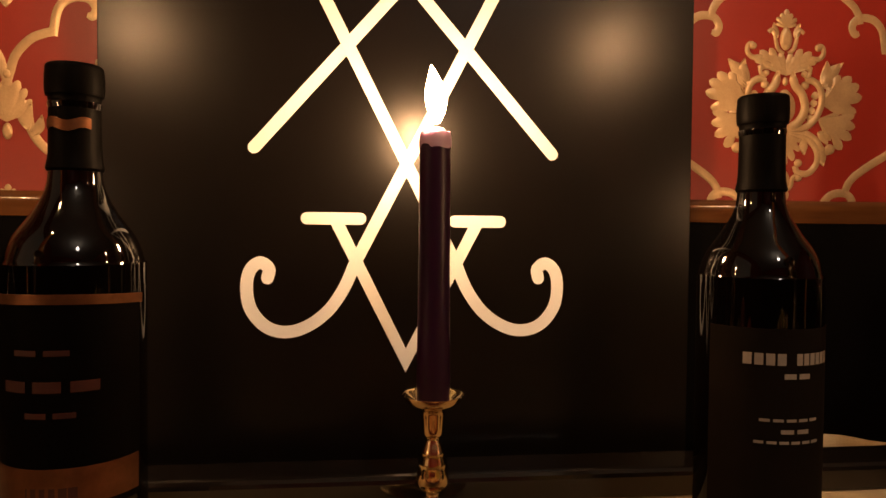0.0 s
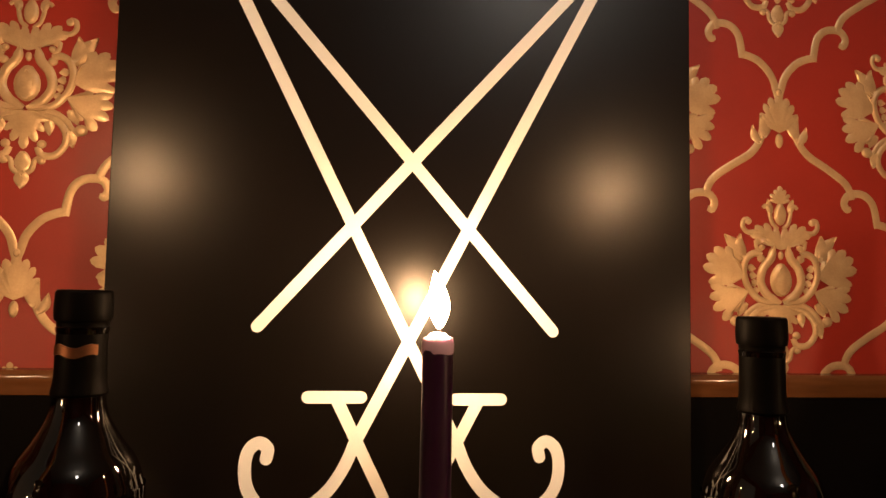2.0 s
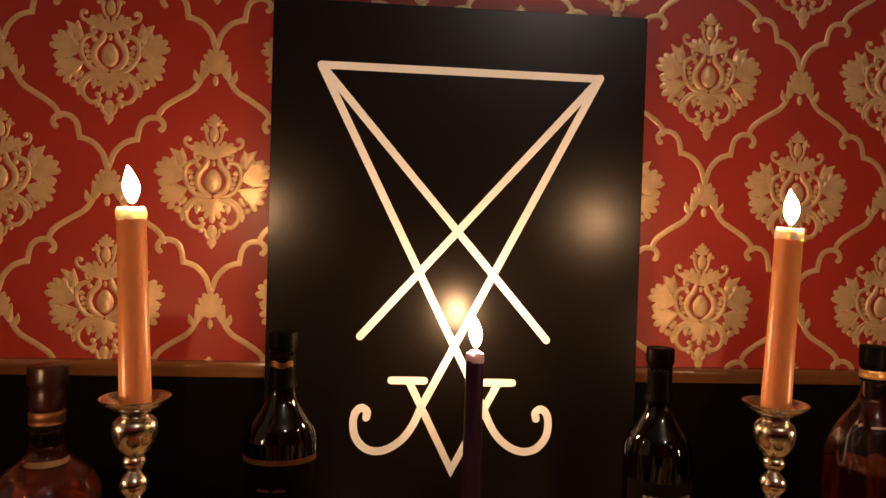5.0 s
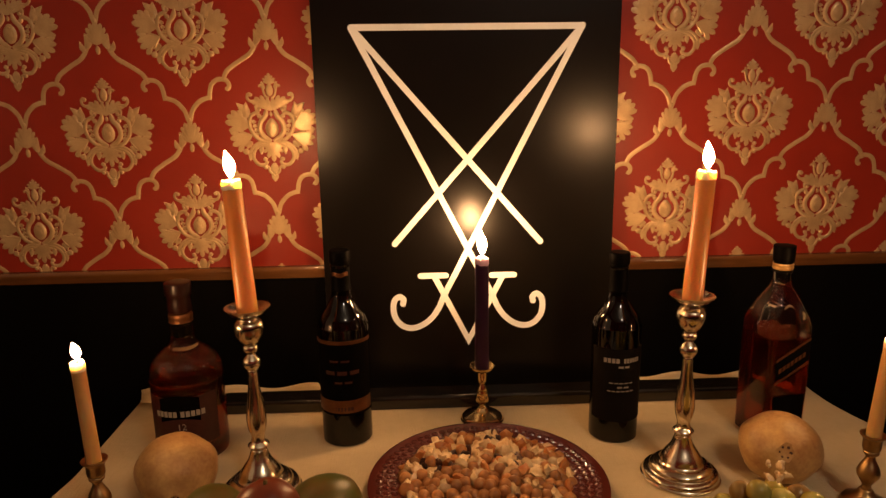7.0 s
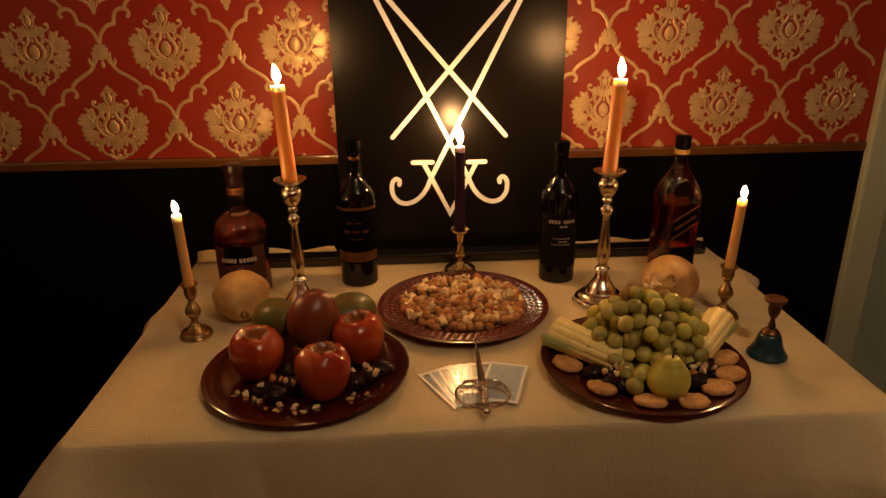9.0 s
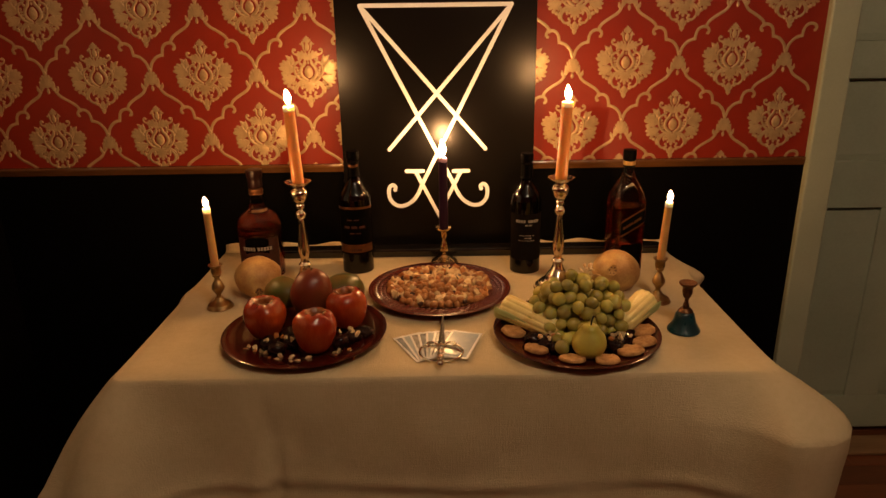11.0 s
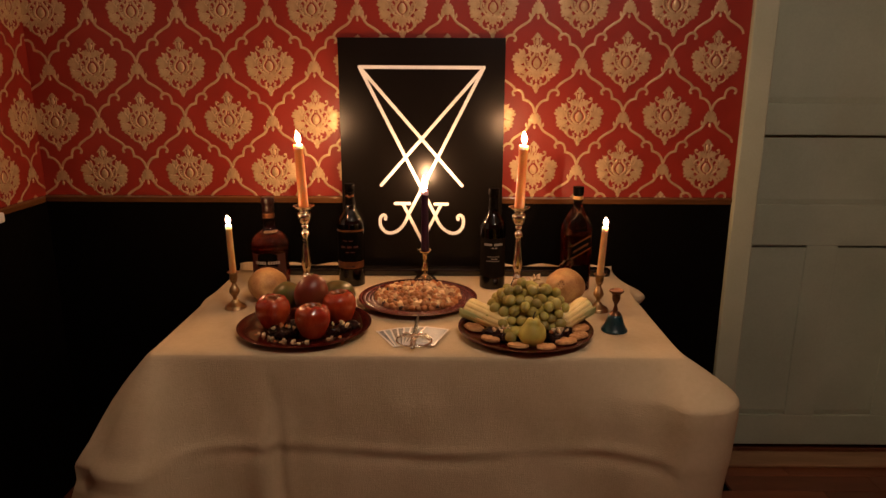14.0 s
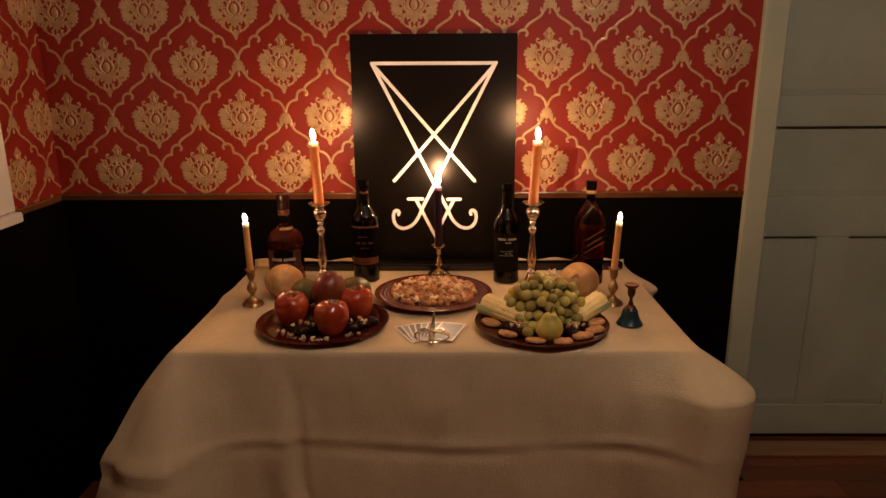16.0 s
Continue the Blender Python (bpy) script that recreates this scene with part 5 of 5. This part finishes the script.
scatter(0.346, -0.628, 7, 0.012, "pale walnut pieces on dark figs", PLATE_Z + 0.022, 12)
scatter(0.213, -0.628, 6, 0.014, "pale nut pieces and apricot on dark figs", PLATE_Z + 0.022, 13)

# ---- cards, dagger, bell ----
card_white = M("card_border", (0.78, 0.75, 0.68), (0.72, 0.68, 0.6), rough=0.28, scale=40, fine=300, bump=0.03)
card_prints = [M("card_print_" + n, a, b, rough=0.2, scale=38, fine=160, bump=0.02) for n, a, b in (
    ("grey", (0.40, 0.42, 0.40), (0.05, 0.05, 0.045)), ("blue", (0.34, 0.40, 0.42), (0.5, 0.52, 0.48)), ("pale", (0.5, 0.47, 0.40), (0.10, 0.09, 0.06)))]
silver = M("polished_silver", (0.78, 0.72, 0.6), (0.6, 0.54, 0.42), rough=0.16, metal=1.0, scale=70, fine=500, bump=0.12)
steel = M("bright_steel_blade", (0.60, 0.55, 0.46), (0.42, 0.38, 0.31), rough=0.16, metal=1.0, scale=40, fine=400, bump=0.06)
n_cards = 8
for k in range(n_cards):
    f = k / (n_cards - 1)
    c = thing("card", "playing-size printed card with white border in a fan on the cloth", "card",
              at=pose(-0.014 + 0.036 * f, -0.652 - 0.004 * f, TZ + 0.0006 + 0.0006 * k, 0, 0, 27 - 45 * f), group="fan of cards")
    part("face", box(-0.031, 0.031, 0.0, 0.112, 0.0, 0.0004), card_white, c, smooth=False)
    part("picture", box(-0.0265, 0.0265, 0.006, 0.106, 0.0004, 0.00052), card_prints[k % 3], c, smooth=False)

dagger = thing("dagger", "small silver dagger with ornate hilt and ring guard lying on cards", "dagger", at=pose(0.004, -0.630, TZ + 0.0135, 3.0, 0, -1.5))
bm = bmesh.new()
sec = []
for t in (0.0, 0.2, 0.6, 0.88, 1.0):
    w, h = 0.0064 * (1 - 0.78 * t) * (1 if t < 1 else 0.05), 0.0018 * (1 - 0.6 * t) * (1 if t < 1 else 0.2)
    y = 0.008 + 0.138 * t
    sec.append([bm.verts.new(p) for p in ((-w, y, 0), (0, y, h), (w, y, 0), (0, y, -h))])
for a, b in zip(sec, sec[1:]):
    for i in range(4):
        bm.faces.new((a[i], a[(i + 1) % 4], b[(i + 1) % 4], b[i]))
bm.faces.new(sec[0])
bm.faces.new(sec[-1])
part("blade", bm, steel, dagger, "bright steel blade", smooth=False)
part("grip", turned([(0.0, 0.0), (0.005, 0.001), (0.0062, 0.006), (0.0048, 0.012), (0.0064, 0.020), (0.0070, 0.028), (0.0056, 0.036), (0.0062, 0.044), (0.0048, 0.052), (0.0052, 0.056), (0.0, 0.0565)], 4, 20), silver, dagger, at=pose(0, 0.008, 0, 90))
part("pommel", turned([(0.0, -0.008), (0.005, -0.0065), (0.0075, -0.001), (0.0065, 0.005), (0.0030, 0.0085), (0.0, 0.009)], 4, 20), silver, dagger, at=pose(0, -0.058, 0, 90))
part("quillon", tube(spline([(-0.036, 0.006, -0.003), (-0.024, 0.001, 0.0), (0, 0.0, 0.001), (0.024, -0.006, 0.0), (0.037, -0.014, -0.003)], 5), 0.0026, 8, taper=lambda t: 1.5 - abs(t - 0.5) * 1.3), silver, dagger)
bead = mesh_of("bead", lump(0.0024, 2, 0.2, 3.0), silver)
for k in range(15):
    part("bead", bead, None, dagger, "cast silver ornament" if not k else "", at=pose(0.0052 * math.sin(k * 2.4), -0.008 - 0.0031 * k, 0.0052 * math.cos(k * 2.4) ** 2))
part("cross_block", lump(0.0095, 2, 0.35, 3.0, (1.3, 0.9, 0.7), 4), silver, dagger)
part("ring_guard", tube([(0.041 * math.cos(2 * math.pi * k / 40), -0.008 + 0.036 * math.sin(2 * math.pi * k / 40), -0.006) for k in range(41)], 0.0021, 8), silver, dagger)
for s in (-1, 1):
    part("guard_curl", tube(spline([(s * 0.004, 0.004, 0), (s * 0.016, 0.016, 0.001), (s * 0.026, 0.016, 0), (s * 0.028, 0.008, -0.001), (s * 0.021, 0.006, -0.001)], 4), 0.0018, 7), silver, dagger)

bell_teal = M("teal_enamel", (0.006, 0.045, 0.055), (0.008, 0.03, 0.036), rough=0.28, scale=50, fine=400, bump=0.08, coat=0.3)
dark_brass = M("darkened_brass", (0.16, 0.075, 0.035), (0.09, 0.04, 0.02), rough=0.4, metal=0.9, scale=60, fine=400, bump=0.15)
bell = thing("hand_bell", "small teal enamelled hand bell with brass handle on the cloth", "bell", at=pose(0.490, -0.546, TZ))
part("skirt", turned([(0.0, 0.003), (0.026, 0.002), (0.031, 0.0), (0.0318, 0.003), (0.0280, 0.009), (0.0228, 0.019), (0.0200, 0.029), (0.0175, 0.037), (0.0130, 0.0412), (0.0, 0.0415)], 4, 36), bell_teal, bell, "teal enamelled skirt")
part("shoulder", turned([(0.0, 0.0415), (0.0142, 0.0412), (0.0120, 0.046), (0.0070, 0.050), (0.0, 0.0502)], 4, 32), dark_brass, bell)
part("handle", turned([(0.0, 0.0502), (0.005, 0.0504), (0.0062, 0.055), (0.0042, 0.061), (0.0042, 0.068), (0.0072, 0.073), (0.0098, 0.082), (0.0100, 0.092), (0.0165, 0.0985), (0.0175, 0.101), (0.0165, 0.103), (0.0085, 0.1015), (0.0, 0.1012)], 4, 32), dark_brass, bell, "darkened brass handle")

# ---- room lamp behind the viewer ----
lamp_glow = glow("opal_globe", (1.0, 0.86, 0.65), LAMP)
pendant = thing("pendant_lamp", "small opal glass globe lamp hanging on a thin cord", "lamp", at=pose(0.55, -1.78, 2.30))
part("globe", lump(0.085, 3, 0.0), lamp_glow, pendant, "glowing opal globe")
part("holder", turned([(0.0, 0.078), (0.028, 0.079), (0.026, 0.10), (0.012, 0.115), (0.0, 0.116)], 3, 24), brass, pendant)
part("cord", tube([(0, 0, 0.115), (0, 0, TOP - 2.301)], 0.003, 6), wick_black, pendant)
